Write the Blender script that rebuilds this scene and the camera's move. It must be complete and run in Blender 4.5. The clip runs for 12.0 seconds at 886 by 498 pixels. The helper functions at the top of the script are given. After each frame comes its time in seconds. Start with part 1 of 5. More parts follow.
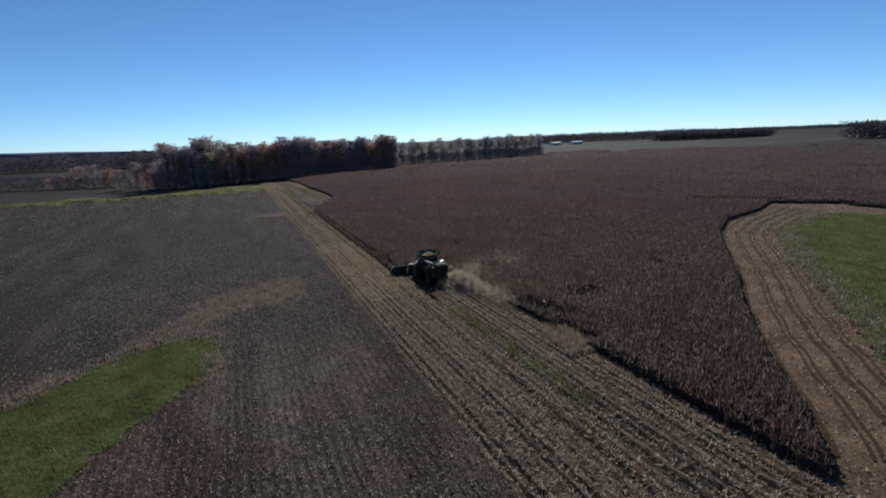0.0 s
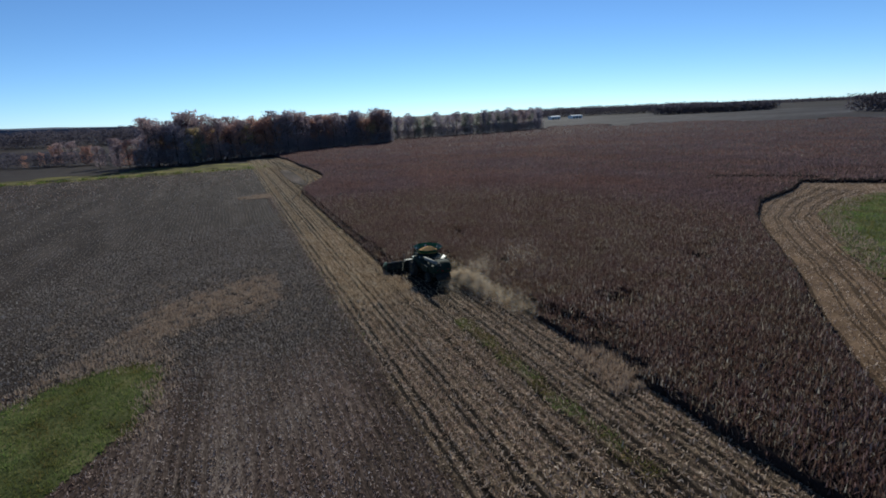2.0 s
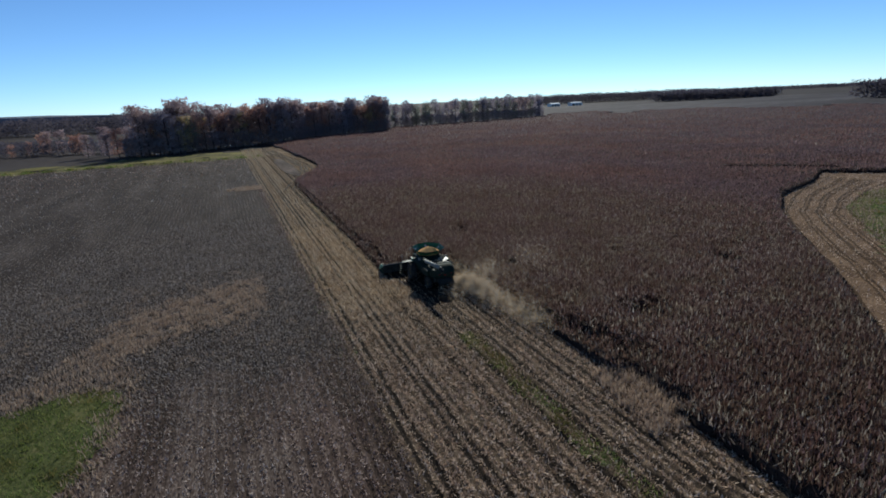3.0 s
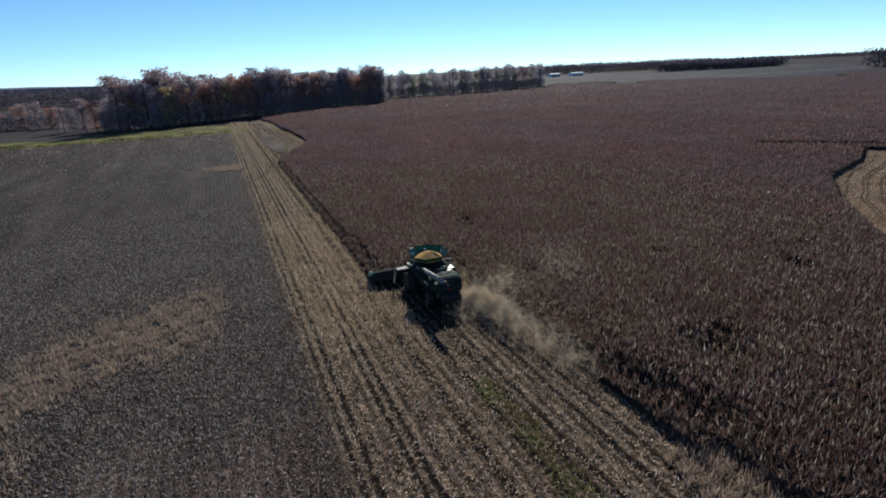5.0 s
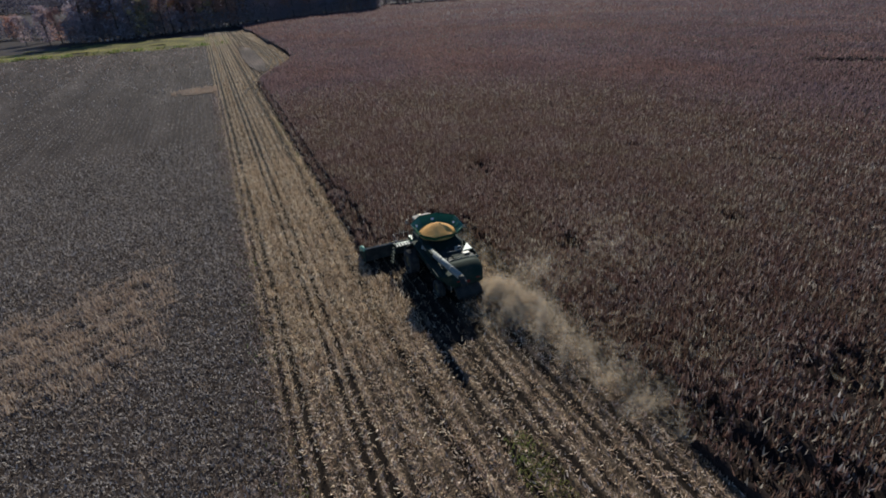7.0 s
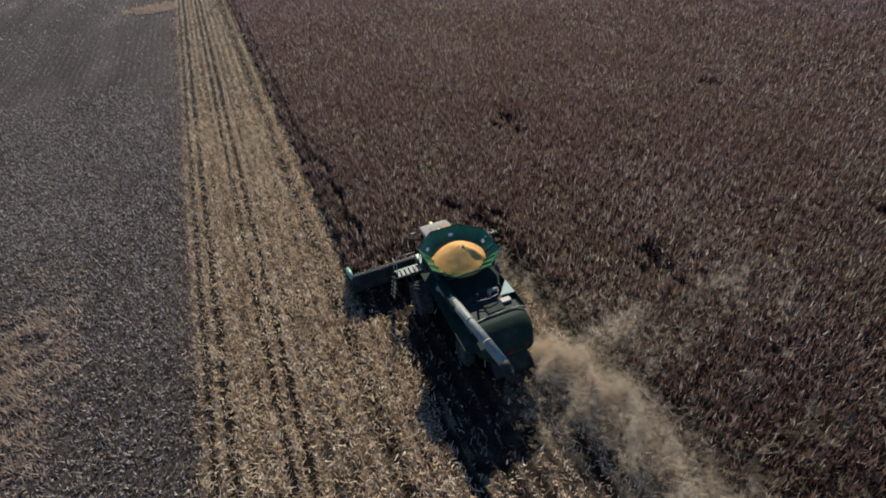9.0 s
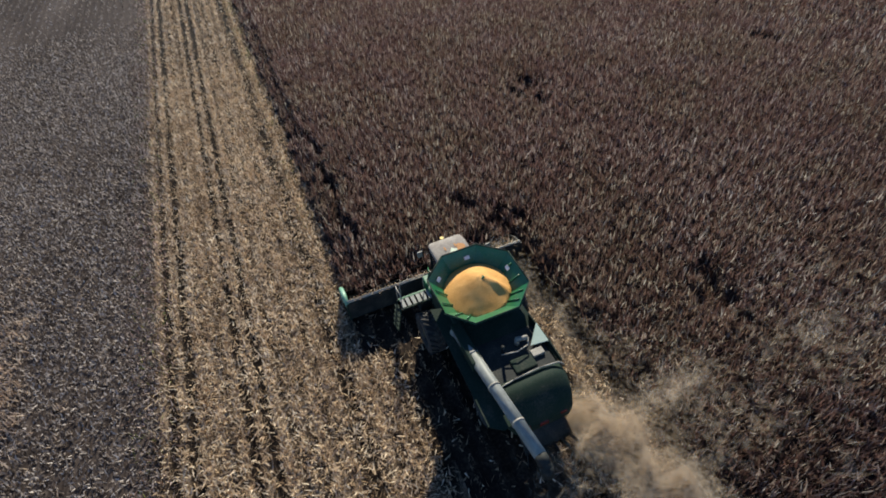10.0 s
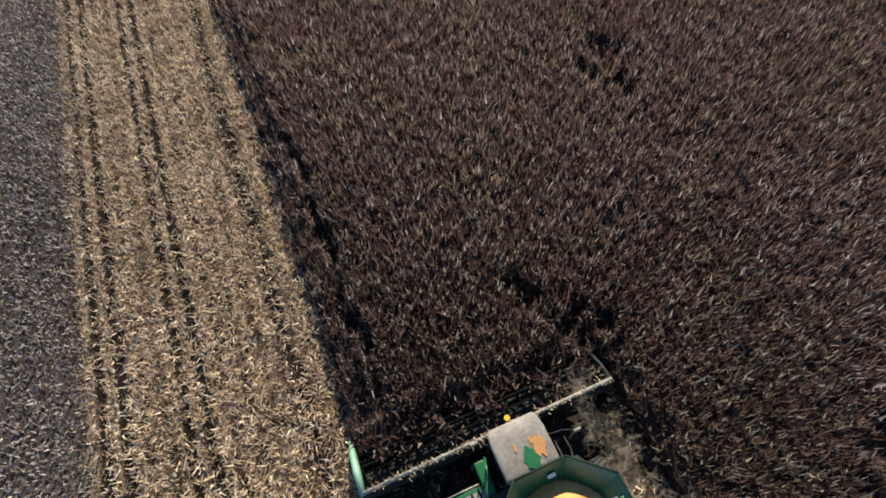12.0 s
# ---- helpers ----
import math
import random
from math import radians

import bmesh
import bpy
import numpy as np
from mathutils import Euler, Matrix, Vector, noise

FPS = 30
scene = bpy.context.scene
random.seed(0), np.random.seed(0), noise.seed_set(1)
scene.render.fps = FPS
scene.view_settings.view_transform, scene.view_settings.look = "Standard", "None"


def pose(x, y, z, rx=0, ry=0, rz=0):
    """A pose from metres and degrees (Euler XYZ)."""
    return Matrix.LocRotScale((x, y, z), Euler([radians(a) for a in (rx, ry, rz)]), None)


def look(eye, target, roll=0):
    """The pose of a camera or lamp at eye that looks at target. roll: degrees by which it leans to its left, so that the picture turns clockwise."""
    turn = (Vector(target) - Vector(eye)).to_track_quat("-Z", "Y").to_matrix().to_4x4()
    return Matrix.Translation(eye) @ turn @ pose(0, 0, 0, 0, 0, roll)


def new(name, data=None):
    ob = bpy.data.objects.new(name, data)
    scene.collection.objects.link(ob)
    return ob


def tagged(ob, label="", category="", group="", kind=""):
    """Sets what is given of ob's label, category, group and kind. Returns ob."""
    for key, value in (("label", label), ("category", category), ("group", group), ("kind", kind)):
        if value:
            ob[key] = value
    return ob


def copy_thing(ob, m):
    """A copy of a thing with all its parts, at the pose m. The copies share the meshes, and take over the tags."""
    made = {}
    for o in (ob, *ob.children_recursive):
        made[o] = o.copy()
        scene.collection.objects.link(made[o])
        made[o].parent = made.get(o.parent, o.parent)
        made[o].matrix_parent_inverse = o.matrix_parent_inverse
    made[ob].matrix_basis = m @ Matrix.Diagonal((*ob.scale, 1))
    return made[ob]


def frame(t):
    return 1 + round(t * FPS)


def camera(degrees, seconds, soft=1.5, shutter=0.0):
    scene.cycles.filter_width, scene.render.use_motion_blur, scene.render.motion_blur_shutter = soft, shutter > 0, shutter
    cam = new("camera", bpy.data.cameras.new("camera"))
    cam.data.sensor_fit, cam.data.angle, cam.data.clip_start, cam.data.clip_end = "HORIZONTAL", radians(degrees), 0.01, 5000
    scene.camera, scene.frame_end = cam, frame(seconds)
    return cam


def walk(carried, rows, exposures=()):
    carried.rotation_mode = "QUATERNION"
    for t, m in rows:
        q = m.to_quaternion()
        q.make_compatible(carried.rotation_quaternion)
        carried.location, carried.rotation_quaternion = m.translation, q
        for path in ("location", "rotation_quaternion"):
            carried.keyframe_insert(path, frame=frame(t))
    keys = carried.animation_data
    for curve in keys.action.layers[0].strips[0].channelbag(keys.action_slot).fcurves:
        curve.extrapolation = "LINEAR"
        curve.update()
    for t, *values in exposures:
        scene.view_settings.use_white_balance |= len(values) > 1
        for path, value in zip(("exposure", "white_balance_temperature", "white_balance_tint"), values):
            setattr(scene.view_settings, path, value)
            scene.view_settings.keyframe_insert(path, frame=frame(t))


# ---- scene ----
cam = camera(80.4, 12.0, soft=1.8)
# seconds, x, y, z, heading to the right of the rows, tilt, roll
PATH = [
    (0, -27.95, -83.40, 22.33, 21.31, -11.89, -2.48),
    (0.5, -26.89, -80.45, 22.26, 21.39, -12.63, -2.56),
    (1, -25.86, -77.27, 22.23, 21.48, -13.29, -2.60),
    (1.5, -24.81, -74.01, 22.17, 21.55, -13.92, -2.58),
    (2, -23.63, -70.64, 22.05, 21.58, -14.57, -2.65),
    (2.5, -22.52, -67.15, 22.03, 21.68, -15.22, -2.66),
    (3, -21.36, -63.83, 21.88, 21.71, -15.87, -2.76),
    (3.5, -20.19, -60.28, 21.76, 21.76, -16.48, -2.77),
    (5.5, -15.69, -47.84, 21.28, 21.81, -20.57, -2.91),
    (6, -14.65, -44.60, 21.26, 21.71, -23.01, -2.90),
    (6.5, -13.73, -41.35, 21.30, 21.76, -25.41, -2.76),
    (8.5, -8.39, -26.62, 20.36, 20.09, -35.04, -5.04),
    (9, -7.38, -23.16, 20.14, 20.00, -37.33, -5.06),
    (9.5, -6.39, -20.06, 20.07, 19.66, -40.55, -5.28),
    (10, -5.32, -16.62, 19.98, 19.21, -44.53, -5.53),
    (10.5, -4.31, -13.15, 19.86, 18.80, -48.47, -5.75),
    (11, -3.41, -9.75, 19.67, 18.48, -52.23, -5.85),
    (11.5, -2.52, -6.32, 19.62, 18.00, -56.15, -6.01),
    (12, -1.91, -2.89, 19.57, 17.92, -59.78, -6.02),
]


def stand(x, y, z, heading, tilt, roll):
    h, v = radians(heading), radians(tilt)
    return look((x, y, z), (x + math.sin(h) * math.cos(v), y + math.cos(h) * math.cos(v), z + math.sin(v)), roll)


walk(cam, [(row[0], stand(*row[1:])) for row in PATH], [(0.0, -0.39, 6150, 2), (2.5, -0.22, 6150, 2), (5.0, 0.02, 6180, 3), (6.5, 0.21, 6280, 4), (8.5, 0.51, 6430, 5), (12.0, 1.07, 6850, 5)])

# world, sun
SUN_AZ, SUN_EL = 25.0, 29.5
world = bpy.data.worlds.new("sky")
scene.world = world
world.use_nodes = True
wn = world.node_tree
sky = wn.nodes.new("ShaderNodeTexSky")
sky.sky_type, sky.sun_disc = "NISHITA", False
sky.sun_elevation, sky.sun_rotation = radians(SUN_EL), radians(SUN_AZ)
sky.air_density, sky.dust_density, sky.ozone_density = 0.58, 0.0, 6.3
wn.nodes["Background"].inputs["Strength"].default_value = 0.13
wn.links.new(sky.outputs["Color"], wn.nodes["Background"].inputs["Color"])
sun = new("sun", bpy.data.lights.new("sun", "SUN"))
sun.data.energy, sun.data.angle, sun.data.color = 5.0, radians(0.53), (1.0, 0.93, 0.82)
sun_dir = Vector((math.sin(radians(SUN_AZ)) * math.cos(radians(SUN_EL)), math.cos(radians(SUN_AZ)) * math.cos(radians(SUN_EL)), math.sin(radians(SUN_EL))))
sun.matrix_world = look(sun_dir * 50, (0, 0, 0))
rng = np.random.default_rng(7)


# wheel ruts and bare row lines of the harvested strip: x, half width, depth
RUTS = [(-12.9, 0.26, 0.7), (-12.1, 0.34, 1.0), (-9.95, 0.28, 0.9), (-9.2, 0.32, 1.0), (-5.7, 0.36, 1.0), (-4.75, 0.24, 0.6), (-3.3, 0.34, 0.9), (-1.8, 0.32, 1.0), (-0.92, 0.32, 0.9), (1.4, 0.32, 0.85), (3.0, 0.32, 0.8)]
RUTS += [(-11.3, 0.2, 0.5), (-8.4, 0.2, 0.6), (-7.6, 0.22, 0.45), (-6.7, 0.2, 0.65), (-2.55, 0.22, 0.6), (-0.1, 0.24, 0.65), (0.65, 0.24, 0.6), (2.2, 0.24, 0.65), (3.8, 0.22, 0.6)]


def rut(x):
    """How deep in a rut x lies, 0 to 1."""
    return np.max([d * np.clip(1.7 * (1 - np.abs(x - c) / w), 0, 1) for c, w, d in RUTS], axis=0)


# ---- materials ----
def mat(name, stops, rough=0.9, coarse=0.5, fine=12.0, bump=0.3, island=0.0, trans=0.0, metal=0.0, contrast=1.0, stretch=(1, 1, 1), spec=0.05, obrand=0.0, rows=0.0, ruts=0.0, mid=0.0, tint=None):
    """A surface with colour stops spread over coarse and fine noise, and, for strewn pieces, over a random value of each."""
    m = bpy.data.materials.new(name)
    m.use_nodes = True
    t = m.node_tree
    n, l = t.nodes, t.links
    b = n["Principled BSDF"]
    geo = n.new("ShaderNodeNewGeometry")
    mp = n.new("ShaderNodeMapping")
    mp.inputs["Scale"].default_value = stretch
    l.new(geo.outputs["Position"], mp.inputs["Vector"])
    n1, n2 = n.new("ShaderNodeTexNoise"), n.new("ShaderNodeTexNoise")
    n1.inputs["Scale"].default_value, n1.inputs["Detail"].default_value = coarse, 6
    n2.inputs["Scale"].default_value, n2.inputs["Detail"].default_value = fine, 4
    for q in (n1, n2):
        l.new(mp.outputs["Vector"], q.inputs["Vector"])
    add = n.new("ShaderNodeMath")
    add.operation = "ADD"
    l.new(n1.outputs["Fac"], add.inputs[0])
    l.new(n2.outputs["Fac"], add.inputs[1])
    val = n.new("ShaderNodeMapRange")
    val.inputs["From Min"].default_value, val.inputs["From Max"].default_value = 1 - 0.45 / contrast, 1 + 0.45 / contrast
    l.new(add.outputs[0], val.inputs["Value"])
    out = val.outputs["Result"]
    if mid:
        n3, part_of = n.new("ShaderNodeTexNoise"), n.new("ShaderNodeMath")
        n3.inputs["Scale"].default_value, n3.inputs["Detail"].default_value = 2.6, 2
        l.new(mp.outputs["Vector"], n3.inputs["Vector"])
        part_of.operation = "MULTIPLY_ADD"
        part_of.inputs[1].default_value = mid
        l.new(n3.outputs["Fac"], part_of.inputs[0])
        less = n.new("ShaderNodeMath")
        less.operation = "SUBTRACT"
        less.inputs[1].default_value = mid / 2
        l.new(out, less.inputs[0])
        l.new(less.outputs[0], part_of.inputs[2])
        out = part_of.outputs[0]
    if rows:
        sep, mul, cosine, scale, plus = n.new("ShaderNodeSeparateXYZ"), n.new("ShaderNodeMath"), n.new("ShaderNodeMath"), n.new("ShaderNodeMath"), n.new("ShaderNodeMath")
        l.new(geo.outputs["Position"], sep.inputs[0])
        mul.operation, cosine.operation, scale.operation = "MULTIPLY_ADD", "COSINE", "MULTIPLY"
        l.new(sep.outputs["X"], mul.inputs[0])
        mul.inputs[1].default_value, mul.inputs[2].default_value = 2 * math.pi / 0.76, 2 * math.pi * 4.55 / 0.76
        l.new(mul.outputs[0], cosine.inputs[0])
        l.new(cosine.outputs[0], scale.inputs[0])
        scale.inputs[1].default_value = rows
        l.new(out, plus.inputs[0])
        l.new(scale.outputs[0], plus.inputs[1])
        out = plus.outputs[0]
    # Darker along the ruts: bare soil and the stubs' shadow put into the colour.
    if ruts:
        sep, span, ramp, less = n.new("ShaderNodeSeparateXYZ"), n.new("ShaderNodeMapRange"), n.new("ShaderNodeValToRGB"), n.new("ShaderNodeMath")
        warp = n.new("ShaderNodeMixRGB")
        warp.blend_type = "ADD"
        warp.inputs["Fac"].default_value = 0.25
        l.new(geo.outputs["Position"], warp.inputs[1])
        l.new(n1.outputs["Color"], warp.inputs[2])
        l.new(warp.outputs[0], sep.inputs[0])
        span.inputs["From Min"].default_value, span.inputs["From Max"].default_value = -13.9, 5.1
        l.new(sep.outputs["X"], span.inputs["Value"])
        l.new(span.outputs["Result"], ramp.inputs["Fac"])
        el = ramp.color_ramp.elements
        spots = sorted((p, v) for x, w, d in RUTS if d >= 0.7 for p, v in (((x - w + 14.0) / 19, 0.0), ((x + 14.0) / 19, 1.5 * d), ((x + w + 14.0) / 19, 0.0)))
        while len(el) < len(spots):
            el.new(0.5)
        for i, (p, v) in enumerate(spots):
            el[i].position, el[i].color = p, (v, v, v, 1)
        less.operation = "MULTIPLY_ADD"
        l.new(ramp.outputs["Color"], less.inputs[0])
        less.inputs[1].default_value = -ruts
        l.new(out, less.inputs[2])
        out = less.outputs[0]
    for amount, source in ((island, geo.outputs["Random Per Island"]), (obrand, n.new("ShaderNodeObjectInfo").outputs["Random"])):
        if amount:
            mix = n.new("ShaderNodeMix")
            mix.inputs["Factor"].default_value = amount
            l.new(out, mix.inputs["A"])
            l.new(source, mix.inputs["B"])
            out = mix.outputs["Result"]
    ramp = n.new("ShaderNodeValToRGB")
    e = ramp.color_ramp.elements
    while len(e) < len(stops):
        e.new(0.5)
    for i, c in enumerate(stops):
        e[i].position = c[3] if len(c) > 3 else i / max(1, len(stops) - 1)
        e[i].color = (*c[:3], 1)
    l.new(out, ramp.inputs["Fac"])
    colour = ramp.outputs["Color"]
    if tint:
        n4, edge, mult = n.new("ShaderNodeTexNoise"), n.new("ShaderNodeMapRange"), n.new("ShaderNodeMixRGB")
        n4.inputs["Scale"].default_value, n4.inputs["Detail"].default_value = tint[3], 3
        l.new(geo.outputs["Position"], n4.inputs["Vector"])
        edge.inputs["From Min"].default_value, edge.inputs["From Max"].default_value = 0.4, 0.62
        l.new(n4.outputs["Fac"], edge.inputs["Value"])
        l.new(edge.outputs["Result"], mult.inputs["Fac"])
        mult.blend_type = "MULTIPLY"
        l.new(colour, mult.inputs[1])
        mult.inputs[2].default_value = (*tint[:3], 1)
        colour = mult.outputs[0]
    l.new(colour, b.inputs["Base Color"])
    b.inputs["Roughness"].default_value, b.inputs["Metallic"].default_value = rough, metal
    b.inputs["Specular IOR Level"].default_value = spec
    if bump:
        bp = n.new("ShaderNodeBump")
        bp.inputs["Strength"].default_value, bp.inputs["Distance"].default_value = bump, 0.03
        l.new(n2.outputs["Fac"], bp.inputs["Height"])
        l.new(bp.outputs["Normal"], b.inputs["Normal"])
    if trans:
        tr, mx = n.new("ShaderNodeBsdfTranslucent"), n.new("ShaderNodeMixShader")
        l.new(colour, tr.inputs["Color"])
        mx.inputs["Fac"].default_value = trans
        l.new(b.outputs[0], mx.inputs[1])
        l.new(tr.outputs[0], mx.inputs[2])
        l.new(mx.outputs[0], n["Material Output"].inputs["Surface"])
    return m


SOIL = mat("far_field_soil", [(0.0242, 0.019, 0.0184), (0.044, 0.0347, 0.0322), (0.0825, 0.0672, 0.0563)], coarse=0.02, fine=0.6, bump=0.6, contrast=1.4, stretch=(0.35, 1, 1))
FIELD = mat("dark_stubble_soil", [(0.0122, 0.0093, 0.0078), (0.0366, 0.0272, 0.0227), (0.0652, 0.0507, 0.0433), (0.117, 0.0953, 0.0809)], coarse=0.12, fine=9, bump=1.0, contrast=1.15, rows=0.1, stretch=(1.5, 0.3, 1), mid=0.7)
FIELD_BROWN = mat("brown_stubble_soil", [(0.0183, 0.0128, 0.0103), (0.0551, 0.039, 0.0311), (0.099, 0.073, 0.0607), (0.2121, 0.17, 0.1404)], coarse=0.12, fine=9, bump=1.0, contrast=1.8, rows=0.14, stretch=(1.5, 0.3, 1), mid=0.8, tint=(1.03, 0.96, 0.95, 0.07))
GREY_STRAW = mat("grey_stubble_straw", [(0.0444, 0.0341, 0.028, 0.08), (0.1455, 0.1154, 0.097, 0.36), (0.3036, 0.2514, 0.2145, 0.6), (0.574, 0.503, 0.4386, 0.88)], coarse=0.1, fine=2, bump=0, island=0.8, trans=0.3)
BROWN_FLECKS = mat("brown_stubble_flecks", [(0.0462, 0.0315, 0.0266, 0.08), (0.156, 0.1053, 0.0847, 0.35), (0.3003, 0.2202, 0.1814, 0.58), (0.6468, 0.5445, 0.4717, 0.86)], coarse=0.1, fine=2, bump=0, island=0.8, trans=0.3, tint=(1.03, 0.96, 0.96, 0.07))
STRAW_BED = mat("straw_bed", [(0.0144, 0.0104, 0.0078), (0.0792, 0.0562, 0.0377), (0.216, 0.1584, 0.1073)], coarse=1.1, fine=16, bump=1.0, contrast=2.2, stretch=(1.4, 0.6, 1), rows=-0.2, ruts=0.8)
TRACK_BED = mat("track_straw_bed", [(0.06, 0.036, 0.0207), (0.15, 0.0954, 0.0575), (0.28, 0.1855, 0.115)], coarse=0.2, fine=5, bump=1.0, contrast=1.3)
STRAW = mat("tan_straw", [(0.13, 0.083, 0.05, 0.12), (0.44, 0.315, 0.195, 0.34), (0.66, 0.50, 0.325, 0.56), (0.88, 0.75, 0.57, 0.82)], coarse=0.25, fine=2, bump=0, island=0.75, trans=0.3, tint=(0.82, 0.78, 0.75, 0.6))
OLD_STRAW = mat("weathered_straw", [(0.10, 0.061, 0.043, 0.12), (0.365, 0.248, 0.172, 0.35), (0.58, 0.425, 0.30, 0.60), (0.86, 0.69, 0.545, 0.86)], coarse=0.25, fine=2, bump=0, island=0.75, trans=0.3)
STUBS = mat("stalk_stub", [(0.09, 0.06, 0.042), (0.22, 0.155, 0.10), (0.38, 0.29, 0.19)], coarse=0.3, fine=2, bump=0, island=0.7, trans=0.25)
# Near-black, so the sheet stands in for shade between the plants.
CROP_SHADE = mat("crop_underlayer", [(0.0115, 0.0083, 0.0075), (0.0264, 0.0185, 0.016), (0.0517, 0.0366, 0.03)], coarse=0.12, fine=6, bump=1.0, contrast=1.5)
CROP = mat("ripe_crop_leaf", [(0.052, 0.0258, 0.0230, 0.10), (0.117, 0.0645, 0.0545, 0.42), (0.180, 0.1215, 0.100, 0.72), (0.47, 0.415, 0.37, 0.96)], coarse=0.09, fine=1.5, bump=0, island=0.8, trans=0.48, rough=0.42, spec=0.6, tint=(0.98, 1.03, 0.92, 0.3))
GRASS_BED = mat("grass_ground", [(0.035, 0.038, 0.016), (0.075, 0.088, 0.03), (0.16, 0.145, 0.062)], coarse=0.3, fine=6, bump=0.8, contrast=1.6)
GRASS = mat("grass_blade", [(0.065, 0.10, 0.026), (0.13, 0.195, 0.05), (0.22, 0.27, 0.09), (0.38, 0.35, 0.17)], coarse=0.25, fine=2, bump=0, island=0.6, trans=0.45, tint=(0.8, 0.55, 0.55, 0.22))
DRY_GRASS = mat("dry_grass", [(0.1971, 0.1353, 0.0976), (0.3942, 0.2932, 0.2185), (0.6091, 0.4961, 0.3812)], coarse=0.4, fine=3, bump=0.4, island=0.6, trans=0.35)
# Far crop is lightened and turned purple to show haze by colour.
CROP_HAZED = mat("hazed_crop_leaf", [(0.0705, 0.0429, 0.0452, 0.12), (0.1355, 0.0871, 0.0906, 0.45), (0.2114, 0.1452, 0.1462, 0.8), (0.2873, 0.2149, 0.207, 1.)], coarse=0.05, fine=0.4, bump=0, island=0.6, trans=0.5, rough=0.6, spec=0.35, tint=(1.12, 1.0, 0.86, 0.03))
CANOPY_HAZED = mat("hazed_crop_canopy", [(0.0308, 0.0224, 0.0234), (0.055, 0.0403, 0.0396), (0.0935, 0.0694, 0.0648)], coarse=0.03, fine=0.5, bump=1.0, contrast=1.5)
MARGIN = mat("yellow_green_margin", [(0.0432, 0.0322, 0.0238), (0.108, 0.0994, 0.0325), (0.2268, 0.1886, 0.0562)], coarse=0.08, fine=1.0, bump=0.6, contrast=1.8)
TRACK_RUT = mat("track_rut_soil", [(0.034, 0.021, 0.012), (0.062, 0.038, 0.021), (0.10, 0.062, 0.036)], coarse=0.6, fine=6, bump=0.6)
RUT_SOIL = mat("rut_soil", [(0.028, 0.02, 0.014), (0.06, 0.043, 0.03), (0.13, 0.095, 0.06)], coarse=0.6, fine=6, bump=0.6, contrast=1.5)
# Fresh soil made darker still, with the machine's shadow in its colour.
FRESH_SOIL_SHADED = mat("shaded_fresh_soil", [(0.010, 0.007, 0.006), (0.02, 0.0145, 0.011), (0.05, 0.036, 0.025)], coarse=1.2, fine=9, bump=0.8, contrast=1.6)
BARK = mat("bark", [(0.05, 0.04, 0.035), (0.10, 0.085, 0.075)], coarse=1, fine=8)


# Leaf colours are lifted and blued to stand in for haze over the woods.
def hazed_leaf_mat(name, a, b, c):
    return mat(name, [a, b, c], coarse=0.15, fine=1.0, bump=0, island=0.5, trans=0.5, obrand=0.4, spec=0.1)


LEAVES = [hazed_leaf_mat("leaf_brown", (0.25, 0.185, 0.20), (0.36, 0.27, 0.275), (0.45, 0.34, 0.32)),
          hazed_leaf_mat("leaf_russet", (0.30, 0.165, 0.145), (0.44, 0.25, 0.195), (0.53, 0.32, 0.23)),
          hazed_leaf_mat("leaf_grey", (0.26, 0.225, 0.26), (0.35, 0.30, 0.335), (0.42, 0.37, 0.39)),
          hazed_leaf_mat("leaf_gold", (0.34, 0.245, 0.14), (0.49, 0.37, 0.19), (0.55, 0.46, 0.23)),
          hazed_leaf_mat("leaf_green", (0.16, 0.175, 0.155), (0.23, 0.245, 0.20), (0.29, 0.29, 0.23))]
# Brush paler than real twigs, with haze mixed into its colour.
HAZED_BRUSH = hazed_leaf_mat("hazed_brush", (0.25, 0.21, 0.225), (0.33, 0.275, 0.285), (0.39, 0.33, 0.325))
# Blue-grey base colour carries the haze in front of far woods.
HAZED_LEAVES = hazed_leaf_mat("hazed_far_leaf", (0.075, 0.07, 0.09), (0.10, 0.09, 0.112), (0.125, 0.108, 0.125))
# Distance haze is painted into the ridge as blue.
HAZED_RIDGE = mat("hazed_ridge_woods", [(0.10, 0.115, 0.15), (0.13, 0.15, 0.185)], coarse=0.004, fine=0.05, bump=0)


# ---- mesh helpers ----
def mesh_from(name, verts, faces, material):
    """A mesh from arrays: verts (n, 3), faces (m, 3 or 4)."""
    me = bpy.data.meshes.new(name)
    verts, faces = np.asarray(verts, np.float32), np.asarray(faces, np.int32)
    k = faces.shape[1]
    me.vertices.add(len(verts))
    me.vertices.foreach_set("co", verts.ravel())
    me.loops.add(faces.size)
    me.loops.foreach_set("vertex_index", faces.ravel())
    me.polygons.add(len(faces))
    me.polygons.foreach_set("loop_start", np.arange(0, faces.size, k, dtype=np.int32))
    me.update(calc_edges=True)
    me.materials.append(material)
    return me


def inside(poly, x, y):
    """Which of the points lie in the polygon."""
    r = np.zeros(np.shape(x), bool)
    for (x0, y0), (x1, y1) in zip(poly, poly[1:] + poly[:1]):
        if y0 != y1:
            r ^= ((y0 > y) != (y1 > y)) & (x < (x1 - x0) * (y - y0) / (y1 - y0) + x0)
    return r


